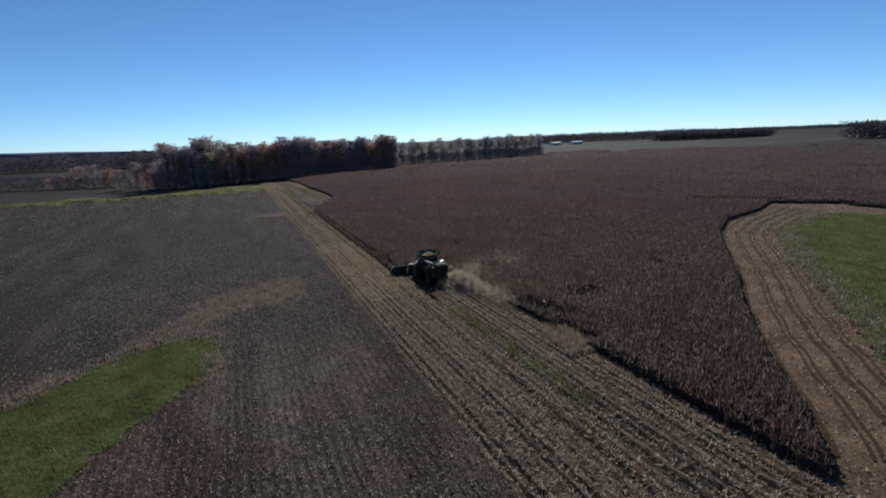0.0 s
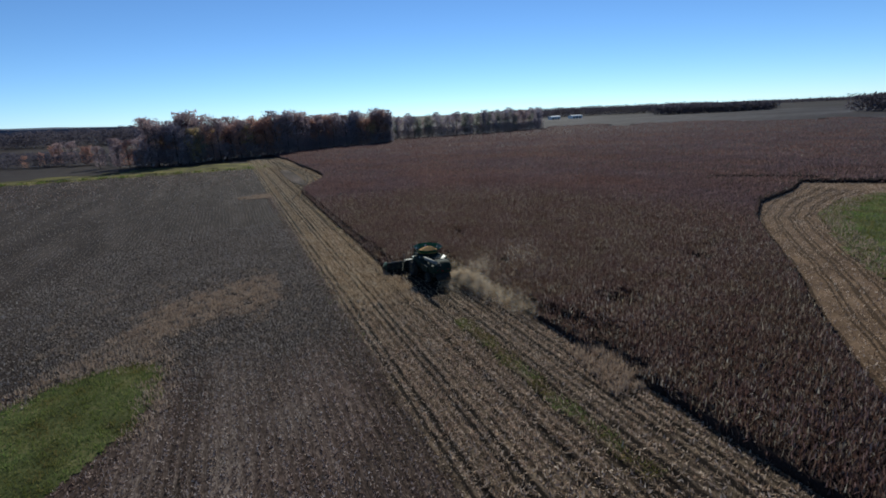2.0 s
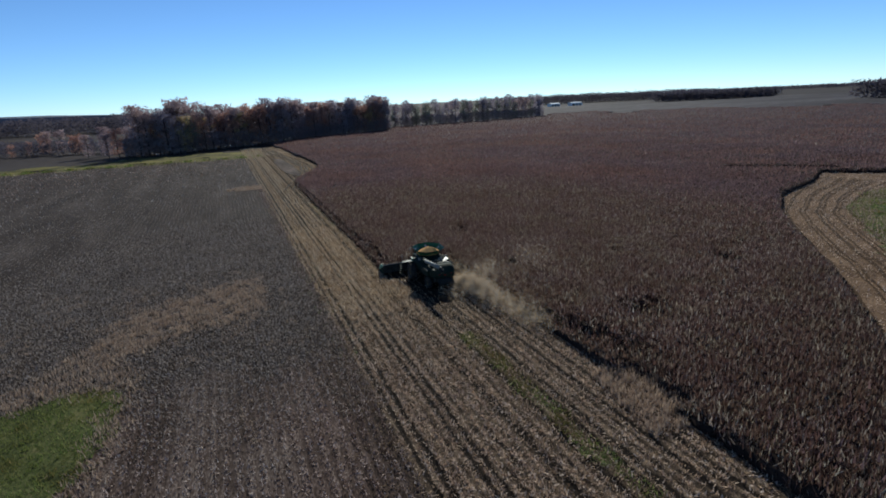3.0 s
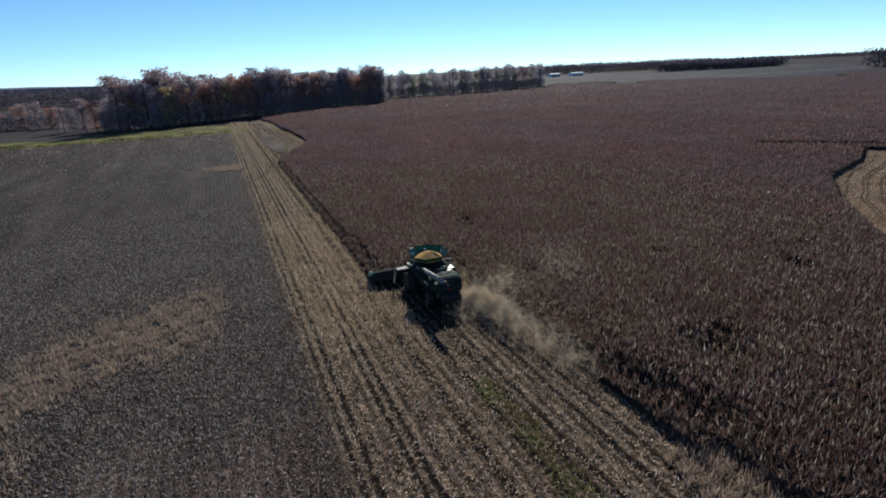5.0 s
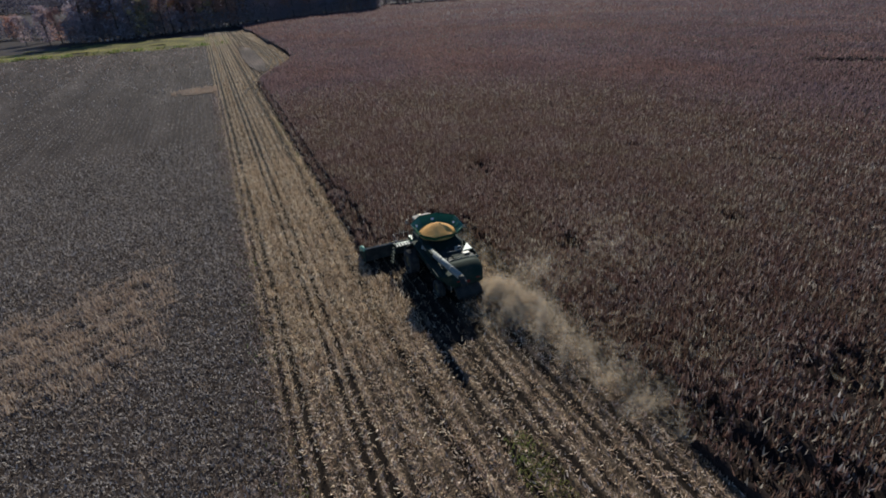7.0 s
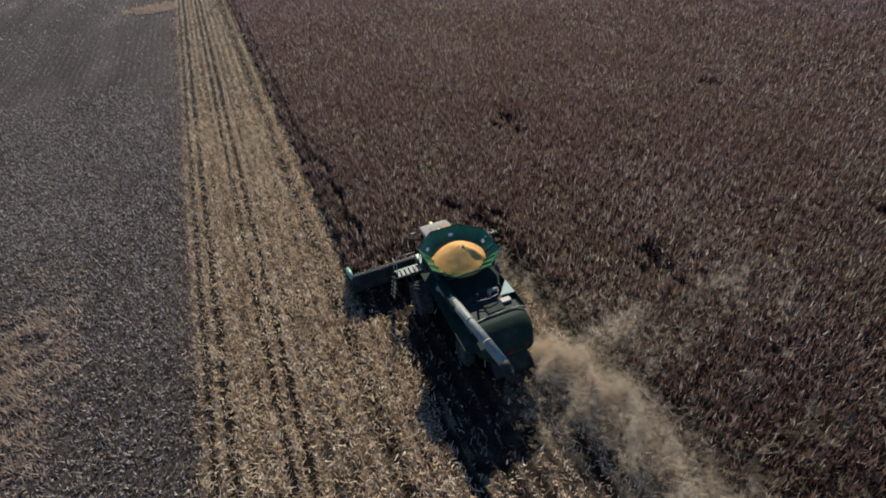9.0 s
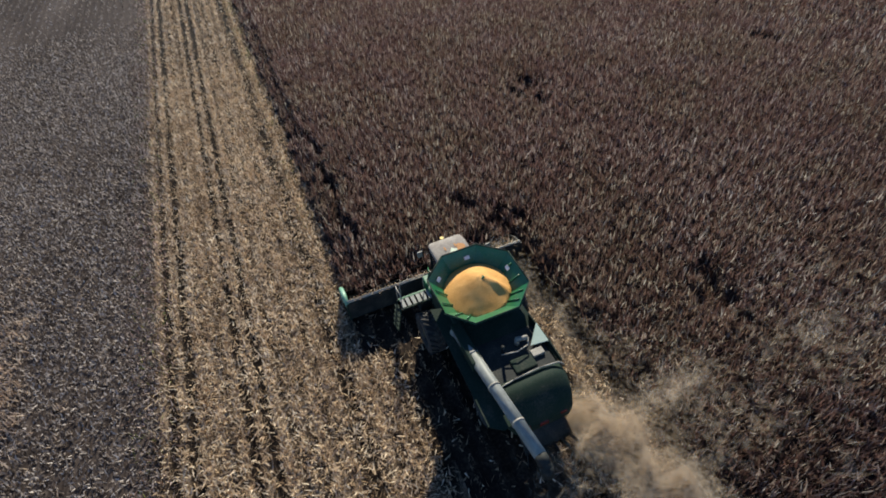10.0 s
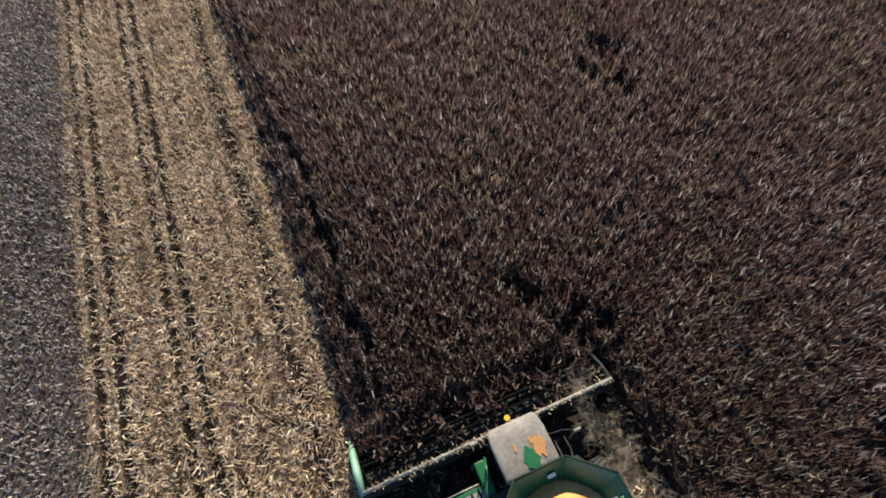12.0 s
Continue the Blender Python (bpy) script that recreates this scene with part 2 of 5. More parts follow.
def wave(x, y, size, seed=0.0):
    """Smooth uneven values about 0, of that size in metres."""
    k = 2 * math.pi / size
    s = seed * 1.7
    return (np.sin(k * (0.9 * x + 0.35 * y) + s + 1.3 * np.sin(k * 0.43 * y + s)) + np.sin(k * (-0.4 * x + 0.8 * y) * 1.37 + 2.1 * s + np.sin(k * 0.6 * x)) + 0.7 * np.sin(k * 2.3 * (x - 0.5 * y) + s)) / 2.7


def scatter(x0, x1, y0, y1, per_m2, keep):
    n = int((x1 - x0) * (y1 - y0) * per_m2)
    x, y = rng.uniform(x0, x1, n), rng.uniform(y0, y1, n)
    k = keep(x, y)
    return x[k], y[k]


def strokes(x, y, z, length, width, upright, spread=0.4, rise=1.0):
    """Thin tapered blades, a triangle each: at (x, y, z), upright 1 (standing) to 0 (lying)."""
    n = len(x)
    length = length * rng.uniform(0.6, 1.4, n)
    width = width * rng.uniform(0.6, 1.4, n)
    a, b = rng.uniform(0, 2 * math.pi, n), rng.uniform(0, 2 * math.pi, n)
    lean = np.clip(rng.normal(1 - upright, spread, n), -1.2, 1.2) * math.pi / 2
    d = np.stack((np.sin(lean) * np.cos(a), np.sin(lean) * np.sin(a), np.abs(np.cos(lean)) * rise + 0.03), 1)
    side = np.stack((np.cos(b), np.sin(b), rng.uniform(-0.3, 0.3, n)), 1)
    p = np.stack((x, y, z), 1)
    w, h = side * width[:, None] / 2, d * length[:, None]
    v = np.stack((p - w, p + w, p + h + 0.25 * w), 1).reshape(-1, 3)
    return v, np.arange(3 * n).reshape(n, 3)


def stuff(name, parts, material, label, category):
    """One object of strewn pieces."""
    vs, fs, o = [], [], 0
    for v, f in parts:
        vs.append(v)
        fs.append(f + o)
        o += len(v)
    return tagged(new(name, mesh_from(name, np.concatenate(vs), np.concatenate(fs), material)), label, category, kind="stuff")


def lines(*steps):
    """Grid lines: (start, step), ..., (end,)."""
    out = []
    for (a, d), b in zip(steps[:-1], steps[1:]):
        out.append(np.arange(a, b[0] - d * 0.01, d))
    return np.concatenate(out + [np.array([steps[-1][0]])])


def sheet(name, xs, ys, keep, height, material, skirt=None):
    """A surface over the cells of a grid that keep() takes, with walls down to skirt at its rim."""
    X, Y = np.meshgrid(xs, ys)
    Z = height(X, Y)
    nx, ny = len(xs), len(ys)
    idx = np.arange(nx * ny).reshape(ny, nx)
    cx, cy = (X[:-1, :-1] + X[1:, 1:]) / 2, (Y[:-1, :-1] + Y[1:, 1:]) / 2
    k = keep(cx, cy)
    f = np.stack((idx[:-1, :-1], idx[:-1, 1:], idx[1:, 1:], idx[1:, :-1]), -1)[k]
    v = np.stack((X.ravel(), Y.ravel(), Z.ravel()), 1)
    if skirt is not None:
        low = v.copy()
        low[:, 2] = skirt
        kp = np.pad(k, 1)
        walls = []
        for dy, dx, a, b in ((0, -1, (1, 0), (0, 0)), (0, 1, (0, 1), (1, 1)), (-1, 0, (0, 0), (0, 1)), (1, 0, (1, 1), (1, 0))):
            e = k & ~kp[1 + dy:1 + dy + k.shape[0], 1 + dx:1 + dx + k.shape[1]]
            j, i = np.nonzero(e)
            p, q = idx[j + a[0], i + a[1]], idx[j + b[0], i + b[1]]
            walls.append(np.stack((q, p, p + nx * ny, q + nx * ny), 1))
        v, f = np.concatenate((v, low)), np.concatenate([f] + walls)
    used, inv = np.unique(f, return_inverse=True)
    me = mesh_from(name, v[used], inv.reshape(f.shape), material)
    me.shade_smooth()
    return new(name, me)


# ---- the plan ----
GREEN_LEFT = [(-60, -35), (-49, -28), (-45, -23), (-39.7, -17.6), (-34.3, -16.3), (-31.8, -18.7), (-32.6, -28.3), (-35.8, -33.6), (-39.4, -39.2), (-42.8, -46), (-50, -55), (-62, -60)]
DRY_BORDER = [(-62, -30), (-51, -25.5), (-45, -21), (-37, -8), (-33.5, -9), (-30.6, -19), (-31.6, -30), (-33, -31.5), (-33.3, -28), (-32.6, -19), (-35, -17), (-40, -18.3), (-49.5, -28), (-60, -35.5)]
DRY_PATCH = [(-36, -9), (-33.5, 0.5), (-29, 2.5), (-25, 5), (-21.3, 7.5), (-20.3, 3), (-20.4, -3.5), (-23.5, -8), (-27, -6), (-32.5, -11)]
LOOP = [(0.5, -68), (6.5, -63.8), (11.3, -59), (18.8, -50), (29.2, -39), (42.5, -27), (54, -15), (66.6, -3), (82, 8), (100, 14), (115, 22), (127, 10), (124, -8), (135, -34), (150, -64), (150, -170), (0.5, -170)]
GREEN_RIGHT = [(79, -6), (97, 1), (112, 2), (114, -8), (110, -34), (100, -70), (60, -100), (12, -80), (14, -67), (20, -61.4), (30, -52.5), (42, -41), (55.7, -26)]
END_EDGE_Y = [0, 94, 100, 108, 117, 125, 134, 148, 170, 200, 240, 270, 300]
END_EDGE_X = [-4.55, -4.4, -3.2, -0.5, 3.8, 7.2, 9.2, 9.8, 9.2, 8.0, 6.5, 4.5, 3.0]
WOOD_X = [-110, -84, -64, -48, -32, -6, 14, 53, 104, 106, 150, 230, 300, 330, 900]
WOOD_Y = [300, 282, 264, 262, 275, 290, 298, 335, 352, 400, 395, 405, 432, 640, 700]


def in_crop(x, y):
    front = 1.25 + 0.45 * wave(x, y, 1.9, 2)
    e = np.interp(y, END_EDGE_Y, END_EDGE_X) + 0.35 + 0.28 * wave(x, y, 2.3) + 0.15 * wave(x, y, 0.7, 3)
    ahead = (y > front) & (x > e)
    behind = (y <= front) & (x > 4.9 + 0.13 * wave(x, y, 2.1) + 0.16 * wave(x, y, 0.8, 2)) & (y > -70)
    lane = (np.abs(y - 34 + 1.0 * (x - 110)) < 2.5) & (x > 104) & (x < 122)
    notch = (x < 6.6 + 0.3 * wave(x, y, 1.4)) & (y < -33.6) & (y > -40.2)
    return (ahead | behind) & ~inside(LOOP, x, y) & (y < np.interp(x, WOOD_X, WOOD_Y) - 4) & (np.hypot(x + 20, y + 60) < 610 + 60 * wave(x, y, 130, 2)) & ~lane & ~notch & (y > -70)


HOLES = [(12.4, 13.4, 0.75), (13.5, 14.8, 0.85), (13.1, 12.3, 0.6), (3.4, 4.4, 0.6), (10.9, -6.8, 0.9), (11.6, -5.6, 0.6), (4.6, 2.4, 0.6), (5.6, 2.0, 0.5), (5.6, -22.5, 1.1), (6.4, -25.5, 1.5), (7.0, -28.5, 1.7), (7.6, -31.5, 1.9), (14.5, -26.0, 1.7), (17.0, -25.0, 1.0), (35.6, -18.5, 1.5), (26, -9, 0.7), (33, 12, 0.9)]


def thin(x, y):
    """How sparse the crop stands: 0 full, 1 a bare hole."""
    h = np.zeros(np.shape(x))
    gap = np.abs(x + 2.95 + 0.25 * wave(x, y, 5, 1))
    h = np.where((y > 2.2) & (y < 40) & (x < 0), np.clip(0.9 - y / 40 - gap / 0.45 + 0.5 * wave(x, y, 1.6, 2), 0, 1), h)
    h = np.where((y > 2.2) & (y < 90) & (x < -3.2), np.maximum(h, 0.3), h)
    for a, b, r in HOLES:
        h = np.maximum(h, np.clip(1.15 - np.hypot(x - a, (y - b) * 0.7) / r + 0.9 * wave(x, y, 1.1), 0, 0.45 if r < 1 else 0.8))
    return h


def rim(x, y):
    """1 well inside the crop, less towards its edge."""
    near = (np.abs(x - 40) < 110) & (np.abs(y - 10) < 110)
    out = np.ones(np.shape(x))
    px, py = x[near], y[near]
    e = 0.35 * wave(px, py, 1.9, 3)
    out[near] = sum(in_crop(px + a + e, py + b + e) for a, b in ((0.7, 0), (-0.7, 0), (0, 0.8), (0, -0.8))) / 4
    return out


def canopy_z(x, y):
    return (0.62 + 0.38 * rim(x, y)) * crown_z(x, y)


def crown_z(x, y):
    return (1.22 + 0.12 * wave(x, y, 1.3, 6) + 0.14 * wave(x, y, 0.53, 9) + 0.07 * wave(x, y, 7, 2)) * (1 - 0.72 * np.minimum(1, 1.5 * thin(x, y)))


def row_z(x, y):
    return 0.06 + 0.012 * np.cos(2 * math.pi * (x + 4.55) / 0.76) + 0.015 * wave(x, y, 0.8) - 0.10 * rut(x + 0.1 * wave(x, y, 9))


# ---- ground ----
gx = np.unique(np.concatenate((lines((-4500, 300), (-600, 60), (-120, 10), (150, 60), (900, 300), (4500,)),)))
gy = np.unique(np.concatenate((lines((-1500, 300), (-300, 30), (-90, 10), (300, 40), (1000, 300), (4900,)),)))


def land(x, y):
    d = np.hypot(x, y)
    return -0.2 + 0.10 * wave(x, y, 60) * (d > 60) + 1.2 * wave(x, y, 900, 1) * np.clip((d - 500) / 1500, 0, 1)


ground = tagged(sheet("ground", gx, gy, lambda x, y: x > -9999, land, SOIL), "grey-brown harvested field soil with short stubble", "ground", kind="structure")


def field_z(x, y):
    return 0.012 + 0.02 * wave(x, y, 2.5)


field = tagged(sheet("stubble_field", lines((-180, 3), (-40, 1), (-13.4,)), lines((-120, 2), (-40, 1), (60, 2), (205,)), lambda x, y: (x > -175) & (y < 206 - 0.08 * (x + 100)) & (x > -176), field_z, FIELD), "dark grey-brown harvested field with faint rows", "field", kind="structure")
tagged(sheet("stubble_field", lines((-180, 3), (-40, 1), (-13.4,)), lines((-120, 1), (-14,)), lambda x, y: y < -19 + 3 * wave(x, y, 8), lambda x, y: field_z(x, y) + 0.012, FIELD_BROWN), "reddish-brown harvested field with faint rows", "field", kind="structure")


def in_turn(x, y):
    """The uncut middle of the turning place at the field end."""
    return np.hypot((x + 1.2) / 2.7, (y - 146) / 33) < 1 + 0.2 * wave(x, y, 4)


def in_strip(x, y):
    left = -13.7 + 0.3 * wave(x, y, 3)
    right = np.where(y > 0.5, np.interp(y, END_EDGE_Y, END_EDGE_X) + 0.3, 5.0)
    return (x > left) & (x < right) & (y < 268)


strip = tagged(sheet("stubble_strip", lines((-14.1, 0.19), (5.2, 0.6), (10.6,)), lines((-95, 1.0), (-40, 0.5), (40, 1.0), (270,)), in_strip, row_z, STRAW_BED), "tan harvested strip with straw and row lines", "stubble", kind="structure")
# Cut ground outlined like the shadow of header and body, to deepen it.
fresh = tagged(sheet("shaded_cut_ground", lines((-4.5, 0.19), (4.62,)), lines((-13.4, 0.3), (1.0,)), lambda x, y: (x > np.where(y < -2.4 + 0.4 * wave(x, y, 1.1), -2.9, -4.6) + 0.3 * wave(x, y, 1.5)) & (x < np.where(y > -3.2, 4.6, np.where(y > -9, 1.9, 0.4)) + 0.4 * wave(x, y, 1.2)) & (y > -12.8 + 0.5 * wave(x, y, 1.7, 2)), lambda x, y: row_z(x, y) + 0.02, FRESH_SOIL_SHADED), "freshly cut ground, darkened in the shape of the harvester's shadow", "soil", kind="structure")
track = tagged(sheet("field_track", lines((0, 1.0), (152,)), lines((-170, 1.0), (24,)), lambda x, y: inside(LOOP, x, y) & ~inside(GREEN_RIGHT, x, y), lambda x, y: 0.05 + 0.03 * wave(x, y, 3), TRACK_BED), "tan harvested track curving round green grass", "track", kind="structure")
tagged(sheet("grass_patch", lines((10, 1.5), (118,)), lines((-102, 1.5), (4,)), lambda x, y: inside(GREEN_RIGHT, x + wave(x, y, 5), y + wave(x, y, 4, 2)), lambda x, y: 0.05 + 0.04 * wave(x, y, 4), GRASS_BED), "green grass patch inside the curving track", "grass", kind="structure")
tagged(sheet("grass_patch", lines((-64, 0.5), (-30,)), lines((-62, 0.5), (-15,)), lambda x, y: inside(GREEN_LEFT, x + 0.6 * wave(x, y, 4), y + 0.6 * wave(x, y, 3, 2)), lambda x, y: 0.075 + 0.03 * wave(x, y, 4), GRASS_BED), "green grass patch in the harvested field", "grass", kind="structure")
tagged(sheet("grass_patch", lines((-6, 0.5), (6,)), lines((105, 1), (190,)), in_turn, lambda x, y: 0.3 + 0.06 * wave(x, y, 3), FIELD_BROWN), "dark weedy patch inside the turning tracks", "grass", kind="structure")
tagged(sheet("grass_patch", lines((-230, 3), (-4,)), lines((195, 3), (262,)), lambda x, y: (y > 205 + 5 * wave(x, y, 16) - 0.08 * (x + 100)) & (y < np.where(x < -70, 236, 246) + 8 * wave(x, y, 25, 3)) & (wave(x, y, 31, 4) + 0.5 * wave(x, y, 9, 2) > -0.75 - 0.004 * (x + 60)), lambda x, y: 0.06 + 0.1 * wave(x, y, 9), MARGIN), "yellow-green grass margin before the woods", "grass", kind="structure")



# Pale stubble whose lilac tone is haze put into the colour.
FAR_STUBBLE = mat("hazed_far_stubble", [(0.0351, 0.0289, 0.0312), (0.0608, 0.0515, 0.0525), (0.0975, 0.0874, 0.0902)], coarse=0.012, fine=0.15, bump=0.4, contrast=2.2, stretch=(0.35, 1, 1))
tagged(sheet("far_field", lines((200, 25), (1500,)), lines((-300, 25), (1300,)), lambda x, y: (np.hypot(x + 20, y + 60) > 430) & (np.hypot(x + 20, y + 60) < 1250), lambda x, y: 0.15 + 0.1 * wave(x, y, 90), FAR_STUBBLE), "pale harvested fields far beyond the crop, lilac put in for haze", "field", kind="structure")


def ribbon(name, way, width, material, label, high=0.12):
    """A thin rut or wheel line laid along a way of (x, y) points."""
    p = np.array(way, float)
    u = np.concatenate(([0], np.cumsum(np.hypot(*np.diff(p, axis=0).T))))
    t = np.arange(0, u[-1], 1.0)
    x, y = np.interp(t, u, p[:, 0]), np.interp(t, u, p[:, 1])
    k = np.ones(9) / 9
    x, y = np.convolve(np.pad(x, 4, "edge"), k, "valid"), np.convolve(np.pad(y, 4, "edge"), k, "valid")
    d = np.stack((np.gradient(x), np.gradient(y)), 1)
    d /= np.hypot(*d.T)[:, None] + 1e-9
    w = width * (0.45 + 0.08 * np.sin(t * 0.9) + 0.06 * np.sin(t * 2.3))[:, None]
    off = np.stack((-d[:, 1], d[:, 0]), 1) * w
    c = np.stack((x, y), 1) + 0.12 * np.stack((np.sin(t * 0.7), np.cos(t * 0.5)), 1)
    v = np.concatenate((np.c_[c + off, np.full(len(t), high)], np.c_[c - off, np.full(len(t), high)]))
    i = np.arange(len(t) - 1)
    f = np.stack((i, i + len(t), i + len(t) + 1, i + 1), 1)
    return tagged(new(name, mesh_from(name, v, f, material)), label, "wheel rut", kind="structure")


for inset, broad in ((0.7, 0.5), (2.9, 0.28), (3.5, 0.34), (5.3, 0.55), (6.1, 0.3), (7.9, 0.42), (8.6, 0.3), (10.4, 0.5)):
    ribbon("wheel_rut", [(x + inset * 0.78, y - inset * 0.62) for x, y in LOOP[1:8]] + [(86 + inset * 0.3, 8.5 - inset), (101, 13 - inset), (113, 19 - inset * 1.3)], broad, TRACK_RUT, "dark wheel rut along the curving track")
for off in (0.0, 2.2, 4.6):
    ribbon("wheel_rut", [(-8.5 + off, 82), (-5.5 + off, 94), (-1.5 + off, 108), (2.0 + off, 124), (4.2 + off * 0.6, 140), (3.6 + off * 0.6, 165), (0.5 + off * 0.7, 195), (-2 + off * 0.7, 240)], 0.8, RUT_SOIL, "dark wheel rut curving at the field end", 0.24)

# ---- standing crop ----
tagged(sheet("crop_underlayer", lines((-5, 0.3), (26, 0.75), (80, 3), (152,)), lines((-70, 0.75), (-15, 0.3), (42, 0.75), (110, 3), (182,)), lambda x, y: in_crop(x, y) & ((y > 1.3) | (x > 4.6)), lambda x, y: canopy_z(x, y) - 0.3, CROP_SHADE, skirt=0.0), "dark sheet under the ripe crop, for the shade between plants", "crop", kind="stuff")
tagged(sheet("crop_underlayer", lines((-7, 3), (152, 3), (242, 10), (500, 25), (925,)), lines((-70, 4), (182, 4), (310, 10), (500, 25), (750,)), lambda x, y: in_crop(x, y) & ((x > 151) | (y > 181)), lambda x, y: canopy_z(x, y) - 0.3, CANOPY_HAZED, skirt=0.0), "distant brown ripe crop reaching to the woods, lightened for haze", "crop", kind="stuff")


def in_header(x, y):
    return rng.random(len(x)) < 0.3 + 0.9 * wave(x, y, 1.7, 3) + 0.3 * (y - 0.8)


def crop_part(x0, x1, y0, y1, per, length, width, r0=0, r1=1e9, where=in_crop):
    """Plants at a ring of distances round the place where the machine works, with a ragged limit."""
    def keep(x, y):
        r = np.hypot(x - 12, (y - 8) * 0.8) * rng.uniform(0.78, 1.25, len(x))
        k = (r >= r0) & (r < r1)
        k[k] = where(x[k], y[k]) & (rng.random(k.sum()) > 0.9 * thin(x[k], y[k])) & (rng.random(k.sum()) < (0.9 + 0.18 * wave(x[k], y[k], 2.9, 6) + 0.36 * wave(x[k], y[k], 0.53, 9)) * np.where(np.abs(x[k]) < 90, 0.9 + 0.14 * np.cos(2 * math.pi * (x[k] + 0.08 * wave(x[k], y[k], 4)) / 0.76), 0.9))
        return k
    x, y = scatter(x0, x1, y0, y1, per, keep)
    z = canopy_z(x, y) - 0.2 + rng.uniform(-0.3, 0.1, len(x))
    edge = rim(x, y) < 0.8
    z = np.where(edge, rng.uniform(0.05, 1.0, len(x)) * z, z)
    return strokes(x, y, np.maximum(z, 0.05), length, width, 0.86, 0.24)


def reel_crop():
    """Plants that bend over the reel of the header."""
    x, y = scatter(-4.35, 4.45, 0.25, 1.6, 90, in_header)
    return strokes(x, y, rng.uniform(0.72, 1.02, len(x)), 0.42, 0.11, 0.75, 0.3)


stuff("standing_crop", [crop_part(-5, 42, -26, 46, 235, 0.42, 0.074, 0, 25),
                        crop_part(-5, 75, -60, 75, 66, 0.44, 0.105, 25, 50),
                        crop_part(4, 60, -70, -20, 46, 0.46, 0.115, 28, 110),
                        crop_part(-5, 125, -70, 120, 36, 0.6, 0.10, 0, 200, lambda x, y: in_crop(x, y) & (rim(x, y) < 0.8)),
                        reel_crop()], CROP, "ripe dark red-brown crop plants standing thick", "crop")
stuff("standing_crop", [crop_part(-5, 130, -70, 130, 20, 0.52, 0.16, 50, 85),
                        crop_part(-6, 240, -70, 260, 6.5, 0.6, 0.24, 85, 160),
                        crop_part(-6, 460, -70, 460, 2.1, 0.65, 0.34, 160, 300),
                        crop_part(100, 650, -70, 520, 0.5, 0.65, 0.5, 300, 640)], CROP_HAZED, "distant ripe brown crop plants, lightened for haze", "crop")


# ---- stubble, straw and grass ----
def machine_and_shadow(x, y):
    """Unstrewn ground under the machine, plus the shadow behind it, bared to look darker."""
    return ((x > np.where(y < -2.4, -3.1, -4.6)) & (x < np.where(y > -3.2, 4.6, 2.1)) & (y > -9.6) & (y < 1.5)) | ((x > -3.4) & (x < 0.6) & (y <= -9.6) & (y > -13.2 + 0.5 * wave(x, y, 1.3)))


ROW_AMP = np.random.default_rng(5).uniform(0.5, 1.1, 50)


def row_keep(x, y):
    r = rut(x + 0.1 * wave(x, y, 9)) * (0.95 + 0.35 * wave(x, y, 5, 4))
    fresh = (y > -9) & (y < 38)
    r = np.clip(r * (0.82 + 0.009 * np.clip(y, 0, 110)) * np.clip(0.85 + 0.8 * wave(x, y, 0.7, 3) * np.clip(1.3 - y / 60, 0, 1), 0.15, 1.2), 0, 1)
    new_cut = (x > -4.3) & (y < -9)
    amp = np.where(fresh, 0.3, np.where(new_cut, 0.5, 0.42)) * ROW_AMP[np.clip(((x + 4.55) / 0.76 + 20.5).astype(int), 0, 49)] * (1 + 0.5 * wave(x, y, 0.8, 1))
    edge = np.clip((x + 13.95 + 0.5 * wave(x, y, 2.2, 5)) / 2.0, 0.06, 1)
    rows = 1 - amp - amp * np.cos(2 * math.pi * (x + 4.55) / 0.76)
    bare = machine_and_shadow(x, y) & (rng.random(len(x)) > np.where((x < -4.0) & (y < -2.4), 0.4, 0.05)) | in_turn(x, y)
    beside = (x > 2) & (y > -9.6) & (y < 1)
    return in_strip(x, y) & (rng.random(len(x)) < edge * np.where(new_cut, 0.78, 1) * np.where(beside, 0.4, 1) * (1.05 - 1.05 * r + 0.25 * wave(x, y, 2.5) + np.where(fresh, 0.38, 0.2) * wave(x, y, 0.55, 8)) * rows) & ~bare


def stub_keep(x, y):
    p = np.abs(((x + 4.55 + 0.05 * wave(x, y, 3)) / 0.76 + 0.5) % 1 - 0.5)
    return in_strip(x, y) & (p < 0.12) & (rut(x) < 0.3) & (x > -12.6)


def strewn(x0, x1, y0, y1, per, keep, length, width, upright, z=0.03, skip=None):
    def k2(x, y):
        k = keep(x, y)
        return k & ~((x > skip[0]) & (x < skip[1]) & (y > skip[2]) & (y < skip[3])) if skip else k
    x, y = scatter(x0, x1, y0, y1, per, k2)
    return strokes(x, y, z + rng.uniform(0, 0.04, len(x)), length, width, upright)


def newer(x, y):
    return row_keep(x, y) & (rng.random(len(x)) < np.clip((y + 27) / 20, 0, 1))


def older(x, y):
    return row_keep(x, y) & (rng.random(len(x)) > np.clip((y + 27) / 20, 0, 1))


stuff("straw", [strewn(-14, 5, -13, 33, 220, newer, 0.32, 0.06, 0.35, 0.04),
                strewn(-14, 5, -27, -13, 125, newer, 0.25, 0.075, 0.3, 0.04),
                strewn(-14, 5, 33, 62, 115, row_keep, 0.25, 0.075, 0.3, 0.04),
                strewn(-14, 9.6, 62, 262, 46, row_keep, 0.32, 0.10, 0.25, 0.04)], STRAW, "loose tan straw lying on the harvested strip", "straw")
